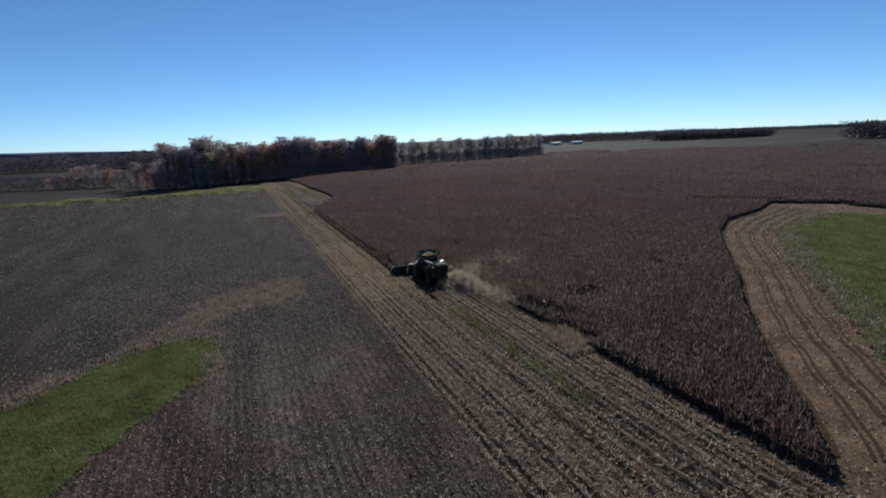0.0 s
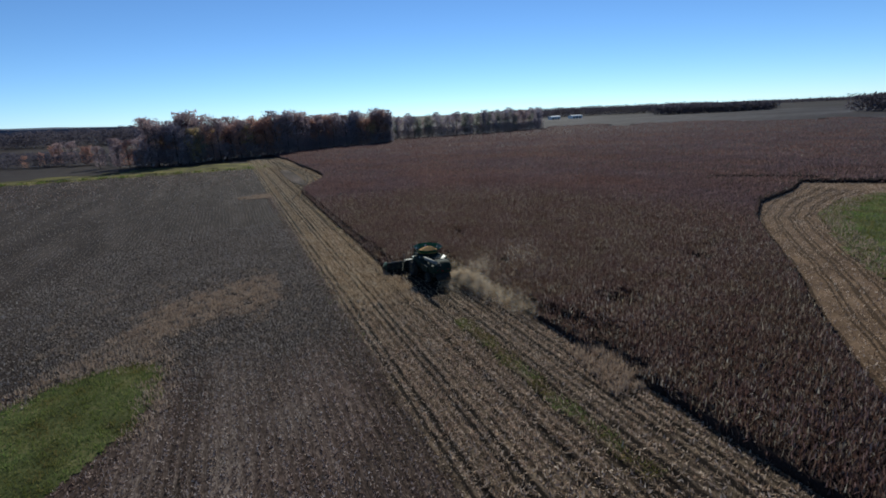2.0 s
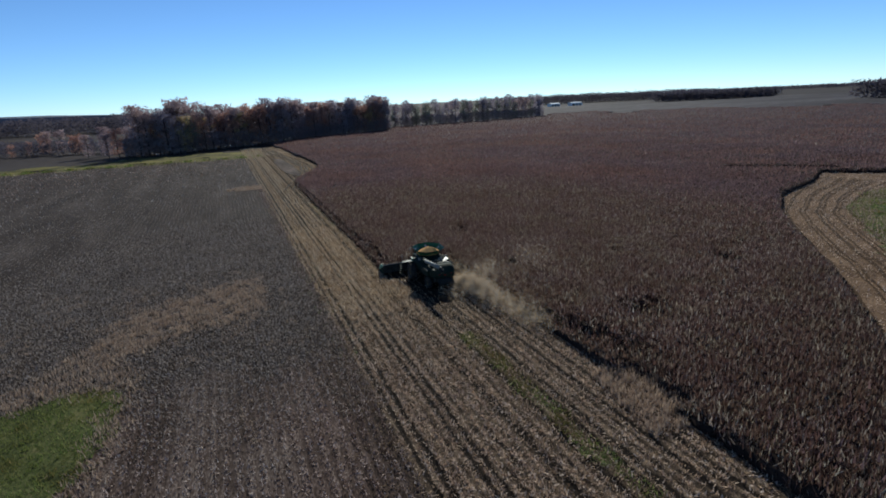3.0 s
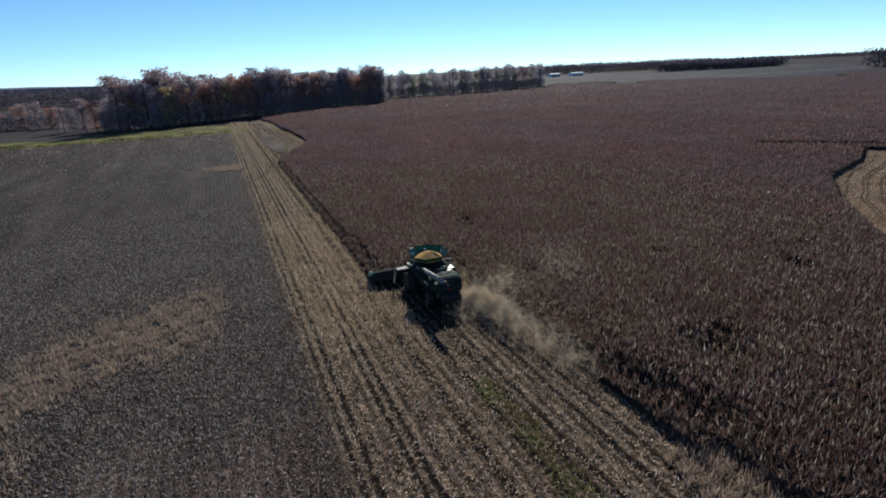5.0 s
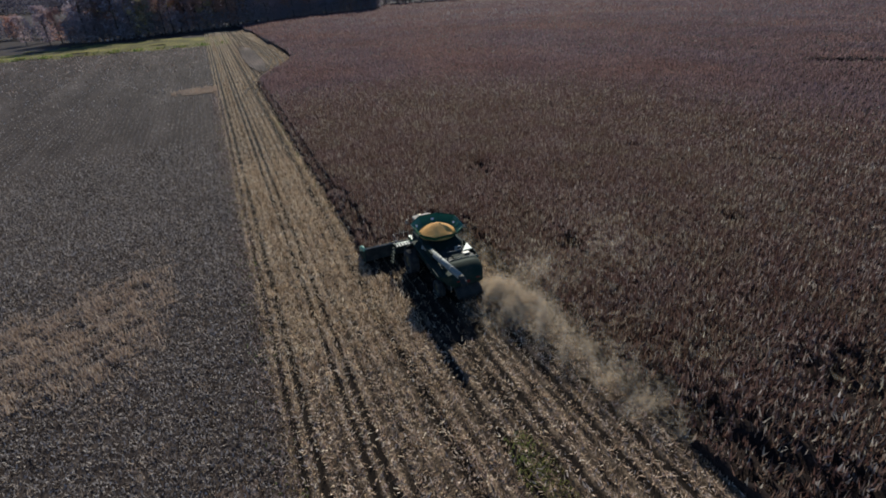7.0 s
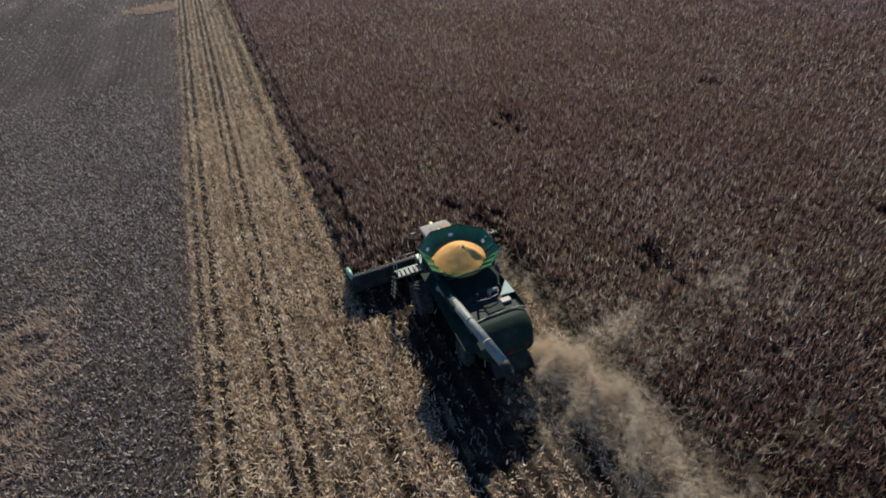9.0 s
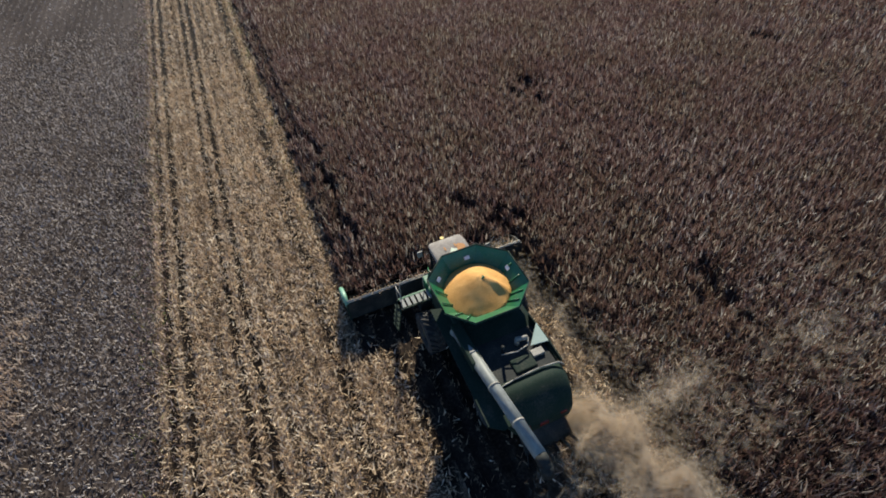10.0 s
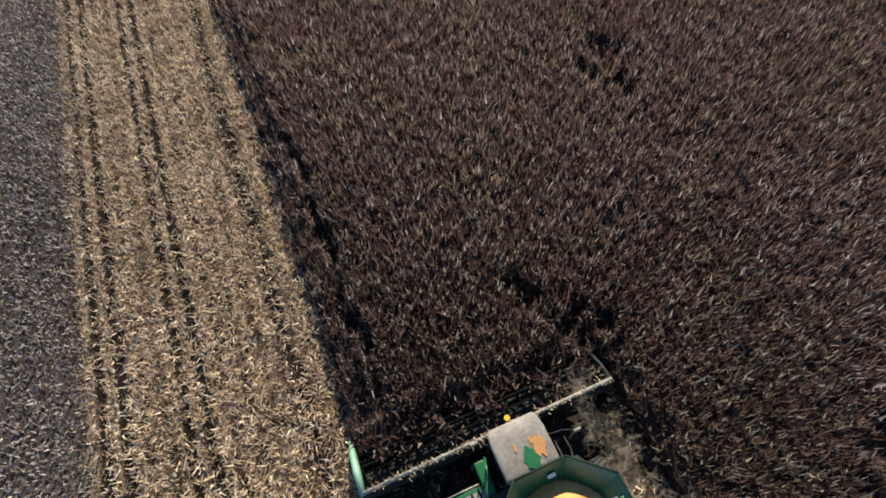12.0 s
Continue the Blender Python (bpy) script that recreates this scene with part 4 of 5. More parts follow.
def add_wheel(name, x, y, r, w, lugs):
    side = -1 if x < CX else 1
    at = Matrix.Translation((x, y, r))
    bm = lathe_x([(-w / 2, r * 0.62), (-w / 2, r * 0.86), (-w * 0.38, r * 0.95), (w * 0.38, r * 0.95), (w / 2, r * 0.86), (w / 2, r * 0.62), (w * 0.3, r * 0.55), (-w * 0.3, r * 0.55)])
    places = []
    for i in range(lugs):
        for s in (-1, 1):
            a = 2 * math.pi * (i + (0.5 if s > 0 else 0)) / lugs
            places.append(Matrix.Rotation(a, 4, "X") @ Matrix.Translation((s * w * 0.25, 0, r * 0.965)) @ Matrix.Rotation(s * 0.65, 4, "Z"))
    bm.transform(at)
    wheel = part(name, bm, RUBBER, combine, "large black lugged tyre with a yellow rim")
    lug = slab(-w * 0.275, w * 0.275, -r * 0.033, r * 0.033, -r * 0.038, r * 0.038, 0)
    first = part("lug", lug, RUBBER, wheel)
    first.matrix_basis = at @ places[0]
    for m in places[1:]:
        ob = new("lug", first.data)
        ob.parent = wheel
        ob.matrix_basis = at @ m
    bm = lathe_x([(-w * 0.3, r * 0.56), (w * 0.3, r * 0.56), (w * 0.32, r * 0.5), (w * 0.12 * side, r * 0.42), (w * 0.10 * side, r * 0.12), (-w * 0.32, r * 0.5)][:6], 28)
    bm.transform(at)
    part("rim", bm, DARK_RIM, wheel)
    bm = bmesh.new()
    limb(bm, (x - w * 0.3 * -side, y, r), (x + w * 0.36 * side, y, r), r * 0.14, r * 0.12, 16)
    part("hub", bm, DARK, wheel)


for s in (-1, 1):
    add_wheel("front_wheel", CX + s * 2.05, -2.95, 0.97, 0.75, 22)
    add_wheel("rear_wheel", CX + s * 1.45, -7.2, 0.66, 0.5, 18)
part("front_axle", tube([(CX - 1.8, -2.95, 0.97), (CX + 1.8, -2.95, 0.97)], 0.2), DARK, combine)
part("rear_axle", tube([(CX - 1.3, -7.2, 0.66), (CX + 1.3, -7.2, 0.66)], 0.12), DARK, combine)

# hull
part("chassis", slab(CX - 1.05, CX + 1.05, -8.0, -1.9, 0.75, 1.5, 0.06), DARK, combine)
body = part("body", loft([(-1.8, 1.42, 1.35, 3.05), (-2.0, 1.5, 1.25, 3.1), (-5.4, 1.52, 1.2, 3.1), (-5.9, 1.52, 1.2, 2.85), (-7.7, 1.48, 1.3, 2.8)], 28, 9.0), GREEN_SHADED, combine, "dusty green side panels, coloured dark for shade")
hood = part("rear_hood", loft([(-7.72, 1.5, 1.35, 3.02), (-8.25, 1.46, 1.4, 2.98), (-8.75, 1.36, 1.5, 2.72), (-9.1, 1.2, 1.62, 2.3), (-9.22, 1.0, 1.7, 2.05)], 28, 5.0), GREEN_SHADED, combine, "rounded dusty green rear hood, coloured dark for shade")
part("hood_edge", tube([(CX - 1.42, -7.85, 2.98), (CX - 0.6, -7.78, 3.05), (CX + 0.5, -7.74, 3.07), (CX + 1.3, -7.8, 3.03), (CX + 1.5, -7.9, 2.9)], 0.03, 8), STEEL, combine)
# Tank shadow is in this dark colour.
part("engine_deck", slab(CX - 1.2, CX + 1.3, -7.72, -5.55, 2.84, 2.9, 0.02), DARK, combine, "engine deck behind the tank, coloured dark for the tank's shadow")
part("deck_wall", plate([(CX + 1.40, -5.45, 2.75), (CX + 1.52, -7.75, 2.75), (CX + 1.52, -7.75, 2.98), (CX + 1.52, -6.9, 3.06), (CX + 1.40, -5.45, 3.2)], 0.05), GREEN_SHADED, combine)
# Triangle added in the shape of the sun patch beside the tank's shadow.
part("sunlit_deck_patch", plate([(CX + 0.75, -6.72, 3.0), (CX + 1.45, -6.85, 3.06), (CX + 1.42, -5.95, 3.14)], 0.04), SUNLIT_MINT, combine, "pale mint plate standing in for the sunlit part of the deck")
part("deck_step", slab(CX + 0.6, CX + 1.1, -7.2, -6.9, 2.9, 3.02, 0.02), STEEL, combine)
for s in (-1, 1):
    part("side_panel", slab(CX + s * 1.53 - 0.03, CX + s * 1.53 + 0.03, -7.4, -4.9, 1.45, 2.6, 0.025), GREEN_SHADED, combine)
    part("side_panel", slab(CX + s * 1.53 - 0.03, CX + s * 1.53 + 0.03, -4.84, -2.1, 1.75, 2.75, 0.025), GREEN_SHADED, combine)
    part("belt_cover", tube([(CX + s * 1.5, -5.6, 1.9), (CX + s * 1.6, -5.6, 1.9)], 0.42, 24), DARK, combine)
part("engine_cover", slab(CX - 0.3, CX + 0.6, -7.55, -6.95, 2.88, 2.98, 0.05), GREEN_SHADED, combine)
part("air_intake", tube([(CX + 0.35, -6.35, 2.9), (CX + 0.35, -6.35, 3.2), (CX + 0.75, -6.45, 3.22)], 0.1), STEEL, combine)
part("exhaust_pipe", tube([(CX - 0.35, -6.5, 2.9), (CX - 0.35, -6.5, 3.35), (CX - 0.4, -6.7, 3.5)], 0.06), DARK, combine)
part("deck_rail", tube([(CX - 0.5, -6.7, 3.15), (CX + 0.1, -6.85, 3.2), (CX + 0.6, -6.75, 3.2), (CX + 0.75, -6.5, 3.25)], 0.025, 8), STEEL, combine)
chopper = part("straw_chopper", loft([(-8.6, 0.9, 0.95, 1.75), (-9.25, 0.95, 0.85, 1.5), (-9.6, 1.0, 0.8, 1.05)], 20, 6.0), DARK, combine)
for i in range(6):
    x = CX - 0.85 + 0.34 * i
    part("spreader_vane", plate([(x, -9.5, 0.8), (x + 0.1 * (i - 2.5), -10.0, 0.75), (x + 0.1 * (i - 2.5), -10.0, 0.98), (x, -9.5, 1.05)], 0.02), DARK, chopper)
for s in (-1, 1):
    part("tail_lamp", slab(CX + s * 0.75 - 0.13, CX + s * 0.75 + 0.13, -9.22, -9.1, 2.0, 2.14, 0.02), RED, hood, "red tail lamp")
part("reflector", slab(CX - 0.25, CX + 0.1, -9.27, -9.2, 1.88, 2.06, 0.01), RED, hood, "red marker plate")
part("rear_ladder_rail", tube([(CX - 1.2, -8.9, 1.2), (CX - 1.2, -8.85, 2.6)], 0.025, 8), STEEL, combine)

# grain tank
tank = part("grain_tank", slab(CX - 1.12, CX + 1.12, -4.7, -2.3, 2.6, 3.3, 0.03), GREEN_SHADED, combine, "open green grain tank with flared sides")
RIM = [(-0.80, -1.78, 4.12), (0.80, -1.78, 4.12), (1.88, -2.72, 4.06), (1.88, -4.55, 3.95), (0.95, -5.45, 3.86), (-0.95, -5.45, 3.86), (-1.84, -4.55, 3.95), (-1.84, -2.72, 4.06)]
BASE = [(-0.52, -2.3, 3.28), (0.52, -2.3, 3.28), (1.16, -2.95, 3.28), (1.16, -4.2, 3.28), (0.62, -4.72, 3.28), (-0.62, -4.72, 3.28), (-1.16, -4.2, 3.28), (-1.16, -2.95, 3.28)]
for i in range(8):
    j = (i + 1) % 8
    q = [Vector((p[0] + CX, p[1], p[2])) for p in (RIM[i], RIM[j], BASE[j], BASE[i])]
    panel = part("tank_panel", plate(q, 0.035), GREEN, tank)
    part("rim_lip", tube([q[0] + Vector((0, 0, 0.01)), q[1] + Vector((0, 0, 0.01))], 0.03, 8), GREEN_SHADED, panel)
    mid = (q[0] + q[1]) / 2 * 0.62 + (q[2] + q[3]) / 2 * 0.38
    inward = (Vector((CX, -3.6, mid.z)) - mid).normalized()
    if i in (0, 2, 7):
        along = (q[1] - q[0]).normalized()
        up = ((q[0] + q[1]) / 2 - (q[2] + q[3]) / 2).normalized()
        c = mid + inward * 0.07 + along * (0.25 if i == 0 else -0.3)
        part("inspection_decal", plate([c - along * 0.12 - up * 0.08, c + along * 0.12 - up * 0.08, c + along * 0.12 + up * 0.08, c - along * 0.12 + up * 0.08], 0.012), WHITE, panel, "pale rectangular sticker")
    if i in (3, 5, 6, 2):
        for k in (0.3, 0.7):
            a, b = q[0].lerp(q[1], k), q[3].lerp(q[2], k)
            part("panel_rib", tube([a.lerp(b, 0.12) + inward * 0.05, b + inward * 0.06], 0.03, 6), GREEN, panel)

# the heap of grain and the loading auger that it buries
bm = bmesh.new()
bmesh.ops.create_grid(bm, x_segments=56, y_segments=56, size=1.0)
for v in bm.verts:
    x, y = v.co.x * 1.62, v.co.y * 1.72
    r = math.hypot(x, y * 0.95)
    f = min(1.0, 1.46 / max(r, 1e-6))
    x, y = x * f, y * f
    r = math.hypot(x, y)
    z = 4.13 - 0.5 * math.hypot(x - 0.12, y - 0.1)
    z = z - 0.06 * math.exp(-((x - 0.12) ** 2 + (y - 0.1) ** 2) / 0.05)
    d = abs((x - 0.3) * 0.62 + (y + 0.05) * 0.78)
    if 0.3 < x < 1.25:
        z += 0.16 * math.exp(-(d / 0.2) ** 2) * (1 - abs(x - 0.75) / 0.6)
    z += 0.012 * noise.noise((x * 3, y * 3, 0))
    v.co = (CX + x, -3.55 + y, min(z, 4.12) if r < 1.42 else 3.3)
for f in bm.faces:
    f.smooth = True
tagged(new("grain_heap", bpy.data.meshes.new("grain_heap")), "golden heap of harvested grain in the tank", "grain", kind="stuff")
heap = bpy.data.objects["grain_heap"]
bm.to_mesh(heap.data)
bm.free()
heap.data.materials.append(GRAIN)
loader = part("loading_auger", tube([(CX + 1.2, -4.1, 3.35), (CX + 0.30, -3.56, 3.92)], 0.14, 14), GRAIN, combine, "loading auger coated with grain")
part("auger_cap", tube([(CX + 0.30, -3.56, 3.96), (CX + 0.25, -3.52, 4.02)], 0.09, 14), GREEN, loader)

# unloading auger, folded back
pipe = part("unloading_auger", tube([(CX - 1.58, -4.6, 2.5), (CX - 1.54, -4.9, 3.08), (CX - 1.22, -10.75, 3.42)], 0.225, 18), AUGER, combine, "pale dusty unloading auger tube folded back")
for y in (-6.2, -7.8, -9.4):
    part("tube_band", tube([(CX - 1.54 + (-4.9 - y) * 0.0547, y, 3.08 + (-4.9 - y) * 0.058), (CX - 1.535 + (-4.9 - y) * 0.0547, y - 0.08, 3.085 + (-4.9 - y) * 0.058)], 0.245, 18), STEEL, pipe)
part("spout", tube([(CX - 1.22, -10.7, 3.42), (CX - 1.21, -11.05, 3.33), (CX - 1.20, -11.25, 3.0)], 0.22, 14), DARK, pipe, "black rubber spout")
# Dark box added over the tube's front, in place of the tank's shade.
part("auger_shade_box", slab(CX - 1.72, CX - 1.28, -6.75, -4.7, 2.85, 3.36, 0.05), GREEN_SHADED, combine)
part("auger_rest", slab(CX - 1.5, CX - 1.1, -8.1, -7.95, 2.85, 3.12, 0.02), DARK, combine)
part("side_shelf", plate([(-1.5, -3.3, 2.92), (-0.65, -3.6, 2.96), (-0.6, -9.1, 2.74), (-1.12, -9.2, 2.70), (-1.58, -8.85, 2.68)], 0.05), GREEN_SHADED, combine)

# cab
cab = part("cab", loft([(-1.72, 0.78, 1.75, 3.42), (-1.0, 0.82, 1.7, 3.45), (-0.62, 0.8, 1.75, 3.42), (-0.42, 0.74, 1.9, 3.38)], 24, 8.0, 0.45), GLASS, combine, "dark tinted cab glass")
part("cab_roof", loft([(-1.8, 0.80, 3.42, 3.58), (-1.65, 0.84, 3.40, 3.63), (-0.7, 0.84, 3.40, 3.65), (-0.35, 0.79, 3.42, 3.6), (-0.25, 0.7, 3.45, 3.54)], 24, 7.0, 0.45), ROOF, cab, "weathered grey roof with green and rusty orange patches")
for x in (-0.36, 1.26):
    for y in (-0.55, -1.7):
        part("pillar", tube([(x, y, 1.8), (x, y, 3.45)], 0.04, 8), DARK, cab)
roof_top = bpy.data.objects["cab_roof"]
for name, material, cx, cy, r, stretch, z in (("bare_paint_patch", GREEN, 0.56, -1.40, 0.36, 0.95, 3.652), ("rust_patch", RUST, 0.90, -1.22, 0.24, 1.7, 3.656), ("rust_patch", RUST, 0.22, -1.0, 0.05, 3.0, 3.656), ("rust_patch", RUST, 0.72, -0.95, 0.05, 3.4, 3.656)):
    ring = [(cx + r * (0.75 + 0.45 * noise.noise((math.cos(a) * 1.7 + cx * 9, math.sin(a) * 1.7, r * 30))) * math.cos(a), cy + stretch * r * (0.75 + 0.6 * noise.noise((math.cos(a) * 2.3, math.sin(a) * 2.3, cx * 20))) * math.sin(a), z) for a in [i * math.pi / 14 for i in range(28)]]
    part(name, plate(ring, 0.004), material, roof_top)
part("receiver", tube([(0.42, -0.12, 3.42), (0.42, -0.12, 3.52)], 0.09, 16), YELLOW, cab, "yellow dome on the roof front")
part("receiver_arm", tube([(0.42, -0.4, 3.5), (0.42, -0.12, 3.42)], 0.03, 8), DARK, cab)
for s, tip in ((-1, (-0.78, -0.35, 3.25)), (1, (2.2, -1.2, 3.2))):
    mirror = part("mirror", slab(tip[0] - 0.12, tip[0] + 0.12, tip[1] - 0.05, tip[1] + 0.03, tip[2] - 0.22, tip[2] + 0.12, 0.03), STEEL, cab)
    part("mirror_arm", tube([(0.45 + s * 0.8, -1.0 if s > 0 else -0.6, 3.3), ((0.45 + s * 0.8 + tip[0]) / 2, -1.05 if s > 0 else -0.5, 3.4), tip], 0.022, 6), DARK, mirror)

# steps and platform on the left
deck = part("platform", slab(-2.38, -1.0, -2.05, -1.95, 1.94, 2.0, 0.01), GREEN_SHADED, combine, "green access platform with railings")
part("platform_edge", slab(-2.38, -1.0, -1.45, -1.35, 1.94, 2.0, 0.01), GREEN, deck)
for i in range(6):
    x = -2.33 + 0.25 * i
    part("slat", slab(x, x + 0.17, -1.97, -1.43, 1.95, 1.99, 0.008), AUGER, deck)
for pts in ([(-2.38, -2.05, 2.0), (-2.38, -2.05, 2.9), (-2.38, -1.4, 2.9), (-2.38, -1.4, 2.0)], [(-2.2, -1.36, 2.0), (-2.2, -1.36, 2.85), (-1.1, -1.36, 2.85), (-1.1, -1.36, 2.0)]):
    part("rail", tube(pts, 0.022, 8), STEEL, deck)
ladder = part("ladder", tube([(-2.42, -1.4, 1.95), (-2.72, -1.4, 0.45)], 0.03, 8), GREEN_SHADED, combine)
part("ladder_side", tube([(-2.42, -1.95, 1.95), (-2.72, -1.95, 0.45)], 0.03, 8), GREEN_SHADED, ladder)
for i in range(5):
    x, z = -2.47 - 0.055 * i, 1.7 - 0.28 * i
    part("rung", slab(x - 0.12, x + 0.05, -1.95, -1.4, z, z + 0.04, 0.01), GREEN_SHADED, ladder)
part("handrail", tube([(-0.55, -0.9, 1.9), (-0.6, -0.75, 2.6), (-0.75, -1.3, 2.9), (-1.0, -1.4, 2.0)], 0.03, 8), GREEN, combine)
part("front_guard", slab(-0.95, -0.62, -1.75, -0.7, 1.7, 2.15, 0.05), GREEN, combine)
part("battery_box", slab(-1.55, -1.0, -2.0, -1.3, 1.2, 1.85, 0.04), DARK, combine)
part("feeder_house", loft([(-0.15, 0.6, 0.35, 1.15), (-1.0, 0.6, 0.75, 1.55), (-1.9, 0.6, 1.1, 1.95)], 16, 8.0, 0.45), DARK, combine)
for i, x in enumerate((CX + 1.35, CX + 1.7)):
    part("hydraulic_hose", tube([(x, -1.0, 1.0), (x - 0.1, -1.5, 1.5), (x - 0.3, -2.0, 1.7)], 0.03, 6), DARK, combine)

# cutting header
L, R = -4.5, 4.6
header = part("header_frame", slab(L, R, -0.14, 0.02, 0.3, 1.36, 0.03), DARK, combine, "wide dark cutting header")
part("top_beam", tube([(L, -0.02, 1.42), (R, -0.02, 1.42)], 0.065, 10), STEEL, header, "dusty steel top beam")
part("floor_pan", plate([(L, 0.0, 0.32), (R, 0.0, 0.32), (R, 1.3, 0.10), (L, 1.3, 0.10)], 0.03), DARK, header)
part("cutter_bar", slab(L, R, 1.28, 1.4, 0.07, 0.13, 0.01), STEEL, header)
bm = bmesh.new()
limb(bm, (L + 0.1, 0.42, 0.62), (R - 0.1, 0.42, 0.62), 0.2, 0.2, 16)
turns = 22
for side in (0, 1):
    ring = []
    for i in range(turns * 8 + 1):
        u = i / (turns * 8)
        x = (L + 0.1 + u * 4.2) if side == 0 else (R - 0.1 - u * 4.2)
        a = (2 * math.pi * i / 16) * (1 if side == 0 else -1)
        ring.append([bm.verts.new((x, 0.42 + r * math.cos(a), 0.62 + r * math.sin(a))) for r in (0.19, 0.32)])
    for p, q in zip(ring, ring[1:]):
        bm.faces.new((p[0], p[1], q[1], q[0]))
part("feed_auger", bm, DARK, header)
for k in range(6):
    a = k * math.pi / 3 + 0.3
    y, z = 0.85 + 0.36 * math.cos(a), 0.72 + 0.36 * math.sin(a)
    bat = part("reel_bat", tube([(L + 0.15, y, z), (R - 0.15, y, z)], 0.03, 6), REEL_BLACK, header)
    bm = bmesh.new()
    for i in range(60):
        x = L + 0.2 + i * 0.148
        limb(bm, (x, y, z), (x, y - 0.06, z - 0.24), 0.008, 0.005, 4)
    tagged(part("tines", bm, REEL_BLACK, bat), kind="stuff")
for x in (L + 0.15, -1.5, 1.5, R - 0.15):
    bm = bmesh.new()
    for k in range(6):
        a = k * math.pi / 3 + 0.3
        limb(bm, (x, 0.85, 0.72), (x, 0.85 + 0.36 * math.cos(a), 0.72 + 0.36 * math.sin(a)), 0.025, 0.02, 6)
    part("reel_spider", bm, REEL_BLACK, header)
part("reel_shaft", tube([(L + 0.1, 0.85, 0.72), (R - 0.1, 0.85, 0.72)], 0.06, 10), DARK, header)
for x in (L + 0.02, R - 0.02):
    part("reel_arm", tube([(x, -0.05, 1.4), (x, 0.85, 0.8)], 0.05, 8), GREEN_SHADED, header)
    s = -1 if x < 0 else 1
    shield = part("end_shield", plate([(x, -0.15, 0.2), (x, 1.3, 0.1), (x, 2.0, 0.18), (x, 1.6, 0.55), (x, 0.6, 1.2), (x, -0.15, 1.36)], 0.09 * s, 0.02), GREEN_SHADED if s < 0 else DARK, header, "green end shield" if s < 0 else "dark end shield")
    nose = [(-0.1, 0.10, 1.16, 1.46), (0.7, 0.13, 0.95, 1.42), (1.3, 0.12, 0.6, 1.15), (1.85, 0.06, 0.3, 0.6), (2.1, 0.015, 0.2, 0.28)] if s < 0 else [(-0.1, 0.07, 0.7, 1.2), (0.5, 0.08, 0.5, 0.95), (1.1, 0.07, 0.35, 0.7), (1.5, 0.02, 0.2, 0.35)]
    part("divider", loft(nose, 14, 2.6, x + s * 0.03), SUNLIT_GREEN if s < 0 else DARK, shield, "green pointed crop divider" if s < 0 else "dark low crop divider")


# ---- dust behind the machine ----
DUST = mat("chaff_dust", [(0.48, 0.37, 0.255), (0.60, 0.485, 0.35), (0.70, 0.595, 0.46)], coarse=0.4, fine=3, bump=0, island=0.4, trans=0.5)
scene.cycles.transparent_max_bounces = 64
dn = DUST.node_tree
clear, veil = dn.nodes.new("ShaderNodeBsdfTransparent"), dn.nodes.new("ShaderNodeMixShader")
wisp, edge = dn.nodes.new("ShaderNodeTexNoise"), dn.nodes.new("ShaderNodeMapRange")
wisp.inputs["Scale"].default_value, wisp.inputs["Detail"].default_value = 0.9, 4
edge.inputs["From Min"].default_value, edge.inputs["From Max"].default_value, edge.inputs["To Min"].default_value, edge.inputs["To Max"].default_value = 0.28, 0.66, 0.03, 0.11
dn.links.new(dn.nodes["Geometry"].outputs["Position"], wisp.inputs["Vector"])
dn.links.new(wisp.outputs["Fac"], edge.inputs["Value"])
dn.links.new(edge.outputs["Result"], veil.inputs["Fac"])
dn.links.new(clear.outputs[0], veil.inputs[1])
dn.links.new(dn.nodes["Material Output"].inputs["Surface"].links[0].from_socket, veil.inputs[2])
dn.links.new(veil.outputs[0], dn.nodes["Material Output"].inputs["Surface"])


def puff(points, count, size, spread, lift):
    """Faint wisps of dust strewn about a way of (x, y, z) points, thinning out along it."""
    p = np.array(points, float)
    u = rng.power(0.8, count) * (len(p) - 1)
    c = np.stack([np.interp(u, np.arange(len(p)), p[:, k]) for k in range(3)], 1)
    s = (spread[0] + (spread[1] - spread[0]) * u / (len(p) - 1))[:, None]
    c += rng.normal(0, 1, (count, 3)) * s * np.array([1, 1, lift])
    c += 0.6 * s * np.stack((wave(c[:, 0], c[:, 1], 3.1, 3), wave(c[:, 1], c[:, 2], 2.3, 1), 0.5 * wave(c[:, 0], c[:, 2], 1.9, 2)), 1)
    c = c[c[:, 2] > 0.2]
    n = len(c)
    v = (c[:, None, :] + rng.normal(0, 1, (n, 3, 3)) * size * rng.uniform(0.5, 1.4, (n, 1, 1))).reshape(-1, 3)
    v[:, 2] = np.maximum(v[:, 2], 0.1)
    return v, np.arange(3 * n).reshape(n, 3)


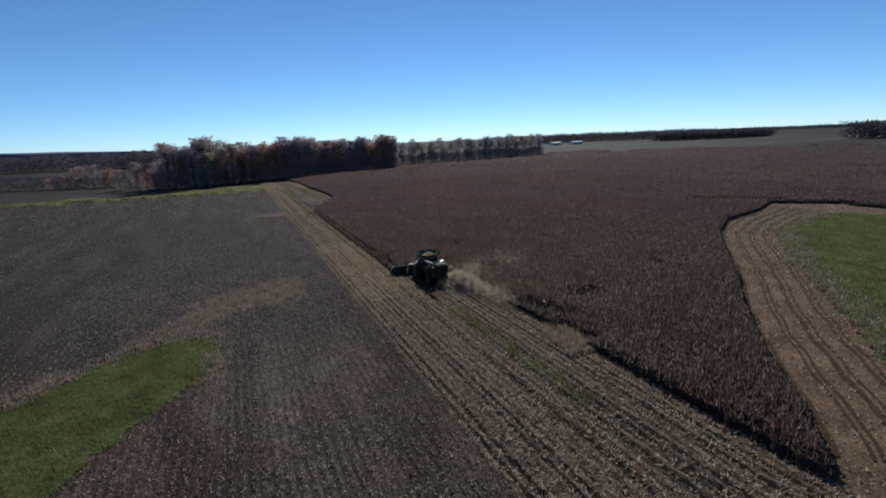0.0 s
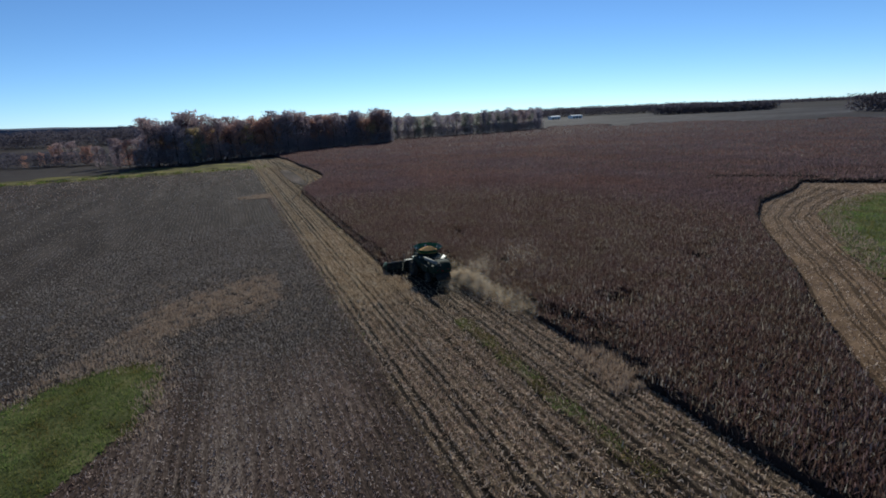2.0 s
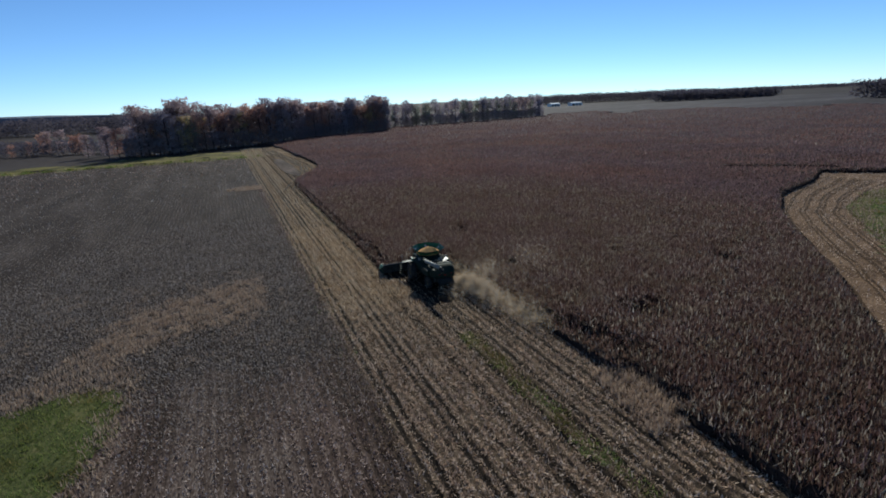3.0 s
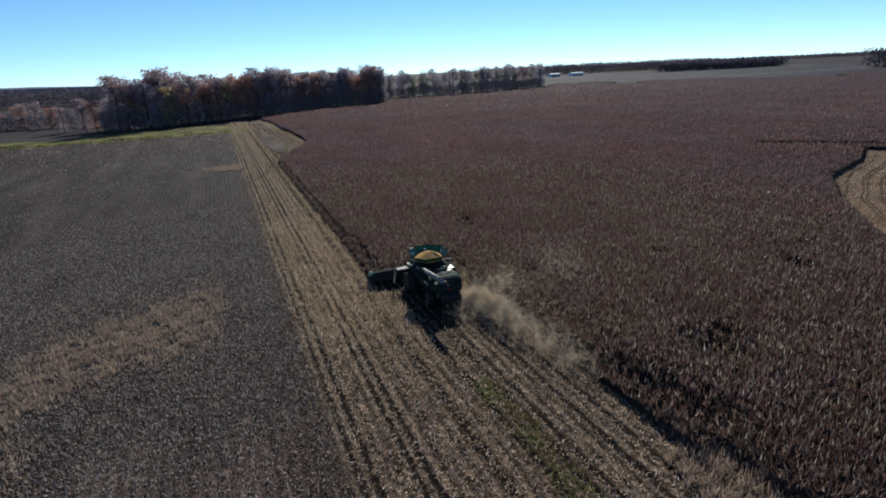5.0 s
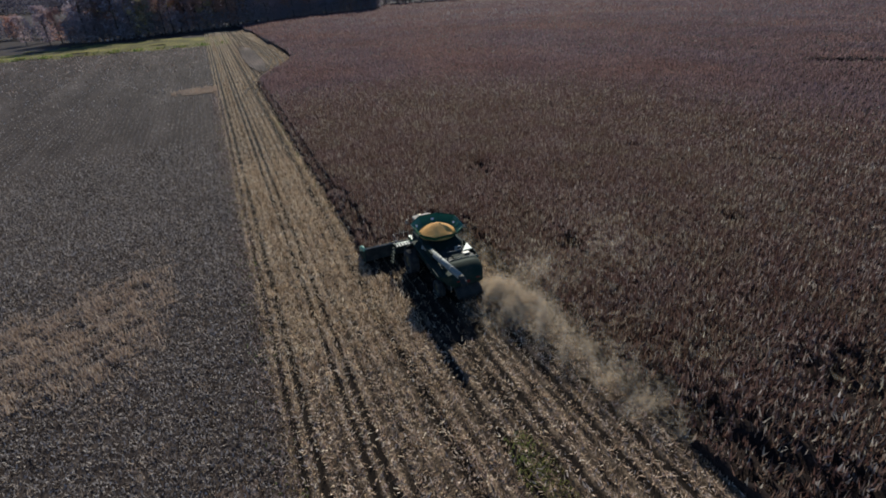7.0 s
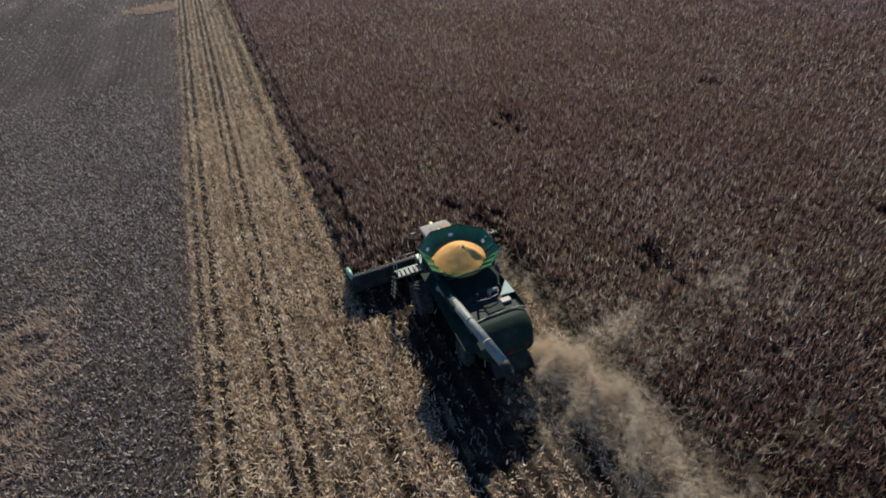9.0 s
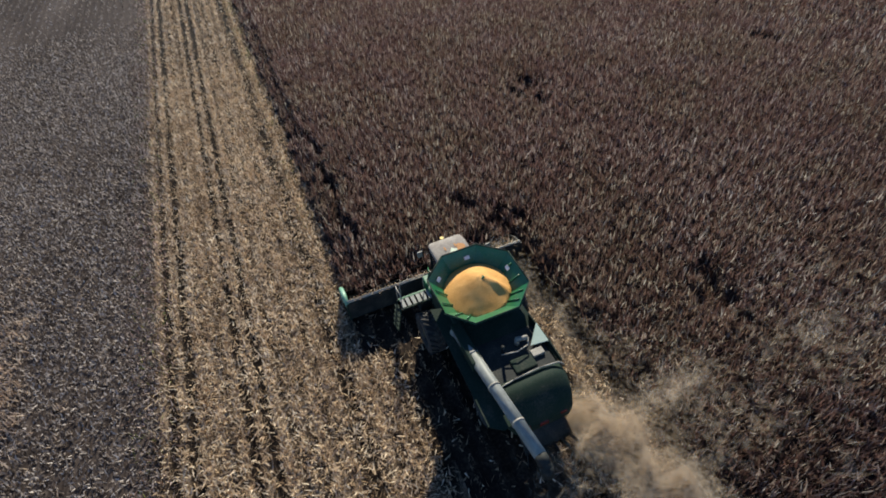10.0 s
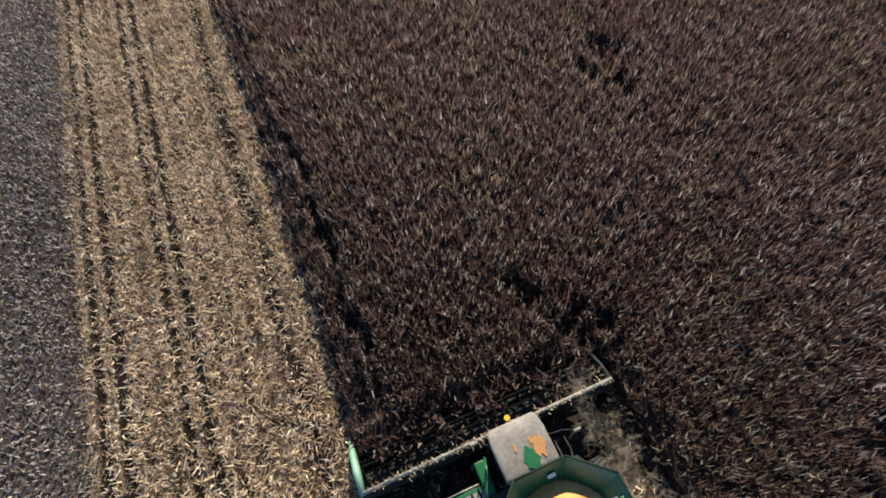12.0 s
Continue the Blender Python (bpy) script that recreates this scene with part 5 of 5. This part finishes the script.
stuff("dust_cloud", [puff([(2.2, -9.0, 0.9), (2.5, -10.0, 1.1), (2.8, -11.4, 1.2), (3.2, -13.4, 1.2), (3.7, -16.5, 1.0), (4.3, -20, 0.9), (4.5, -24, 0.8)], 34000, 0.12, (0.42, 0.95), 0.5),
                     puff([(2.3, -9.3, 0.9), (2.7, -10.4, 1.1), (3.2, -12.0, 1.3), (3.7, -14.0, 1.3)], 30000, 0.1, (0.42, 0.8), 0.6),
                     puff([(0.8, -9.8, 0.8), (0.6, -12, 0.7), (0.4, -14, 0.6)], 1500, 0.12, (0.6, 0.9), 0.4),
                     puff([(3.4, 0.2, 1.2), (3.8, -5, 1.2), (4.6, -9, 1.5)], 2000, 0.13, (0.4, 0.7), 0.7),
                     puff([(3.4, -9.8, 1.4), (4.6, -10.4, 1.9), (5.6, -10.8, 2.4), (6.9, -11.0, 2.9)], 2600, 0.14, (0.6, 1.2), 0.6),
                     puff([(10.5, -11, 3.0), (12.0, -11, 3.4), (13.5, -11.5, 3.6)], 550, 0.18, (1.0, 1.9), 0.6),
                     puff([(5.0, -14, 2.0), (8.0, -19, 2.2), (12.0, -25, 2.4)], 260, 0.25, (1.5, 3.5), 0.3)], DUST, "tan dust and chaff blown out behind the harvester", "dust")
n = 420
x = rng.uniform(L + 0.1, R - 0.1, n)
stuff("header_residue", [strokes(x, rng.normal(0.0, 0.07, n), 1.47 + rng.uniform(-0.02, 0.03, n), 0.16, 0.03, 0.2)], STRAW, "bits of pale residue caught on the header beam", "residue")


# ---- far farm buildings ----
SIDING = mat("white_metal_siding", [(0.72, 0.72, 0.70), (0.82, 0.82, 0.80)], rough=0.5, coarse=0.2, fine=2, bump=0.05, spec=0.3)
SHEETROOF = mat("pale_sheet_roof", [(0.72, 0.72, 0.71), (0.82, 0.82, 0.80)], rough=0.4, coarse=0.2, fine=2, bump=0.05, spec=0.3)


def barn(x, y, long, deep, high):
    root = new("barn")
    root.location = (x, y, 0)
    wall = part("wall", slab(x - long / 2, x + long / 2, y - deep / 2, y + deep / 2, -0.5, high, 0.05), SIDING, root)
    part("roof", plate([(x - long / 2 - 0.5, y - deep / 2 - 0.5, high), (x + long / 2 + 0.5, y - deep / 2 - 0.5, high), (x + long / 2 + 0.5, y, high + 1.3), (x - long / 2 - 0.5, y, high + 1.3)], 0.2), SHEETROOF, root)
    part("roof_slope", plate([(x - long / 2 - 0.5, y, high + 1.3), (x + long / 2 + 0.5, y, high + 1.3), (x + long / 2 + 0.5, y + deep / 2 + 0.5, high), (x - long / 2 - 0.5, y + deep / 2 + 0.5, high)], 0.2), SHEETROOF, root)
    for i in range(3):
        u = x - long / 2 + long * (i + 0.7) / 3.4
        part("door", slab(u - 1.8, u + 1.8, y - deep / 2 - 0.12, y - deep / 2 - 0.01, 0, 3.4, 0.02), DARK, wall)
    return tagged(root, "long low white metal farm building beyond the fields", "barn", "farm buildings")


barn(560, 800, 20, 12, 5)
barn(602, 792, 24, 12, 5)


# ---- tyre tread marks pressed into the strip ----
vs, fs = [], []
for cx in (-10.7, -7.9):
    for i in range(420):
        y = -28 + 0.2 * i
        for side in (-1, 1):
            if random.random() < 0.3:
                continue
            a, h = side * 0.5 + random.uniform(-0.1, 0.1), 0.095 + random.uniform(-0.01, 0.01)
            m = Matrix.Translation((cx + side * 0.14 + random.uniform(-0.03, 0.03), y + (0.1 if side > 0 else 0), h)) @ Matrix.Rotation(a, 4, "Z")
            o = len(vs)
            for px, py, pz in ((-0.15, -0.035, -0.03), (0.15, -0.035, -0.03), (0.15, 0.035, -0.03), (-0.15, 0.035, -0.03), (-0.13, -0.01, 0.02), (0.13, -0.01, 0.02)):
                vs.append(m @ Vector((px, py, pz)))
            fs += [(o, o + 1, o + 5), (o, o + 5, o + 4), (o + 2, o + 3, o + 4), (o + 2, o + 4, o + 5), (o + 3, o, o + 4), (o + 1, o + 2, o + 5)]
tagged(new("tread_marks", mesh_from("tread_marks", [tuple(v) for v in vs], fs, STRAW_BED)), "pressed tyre tread marks in the strewn straw", "tyre marks", kind="stuff")
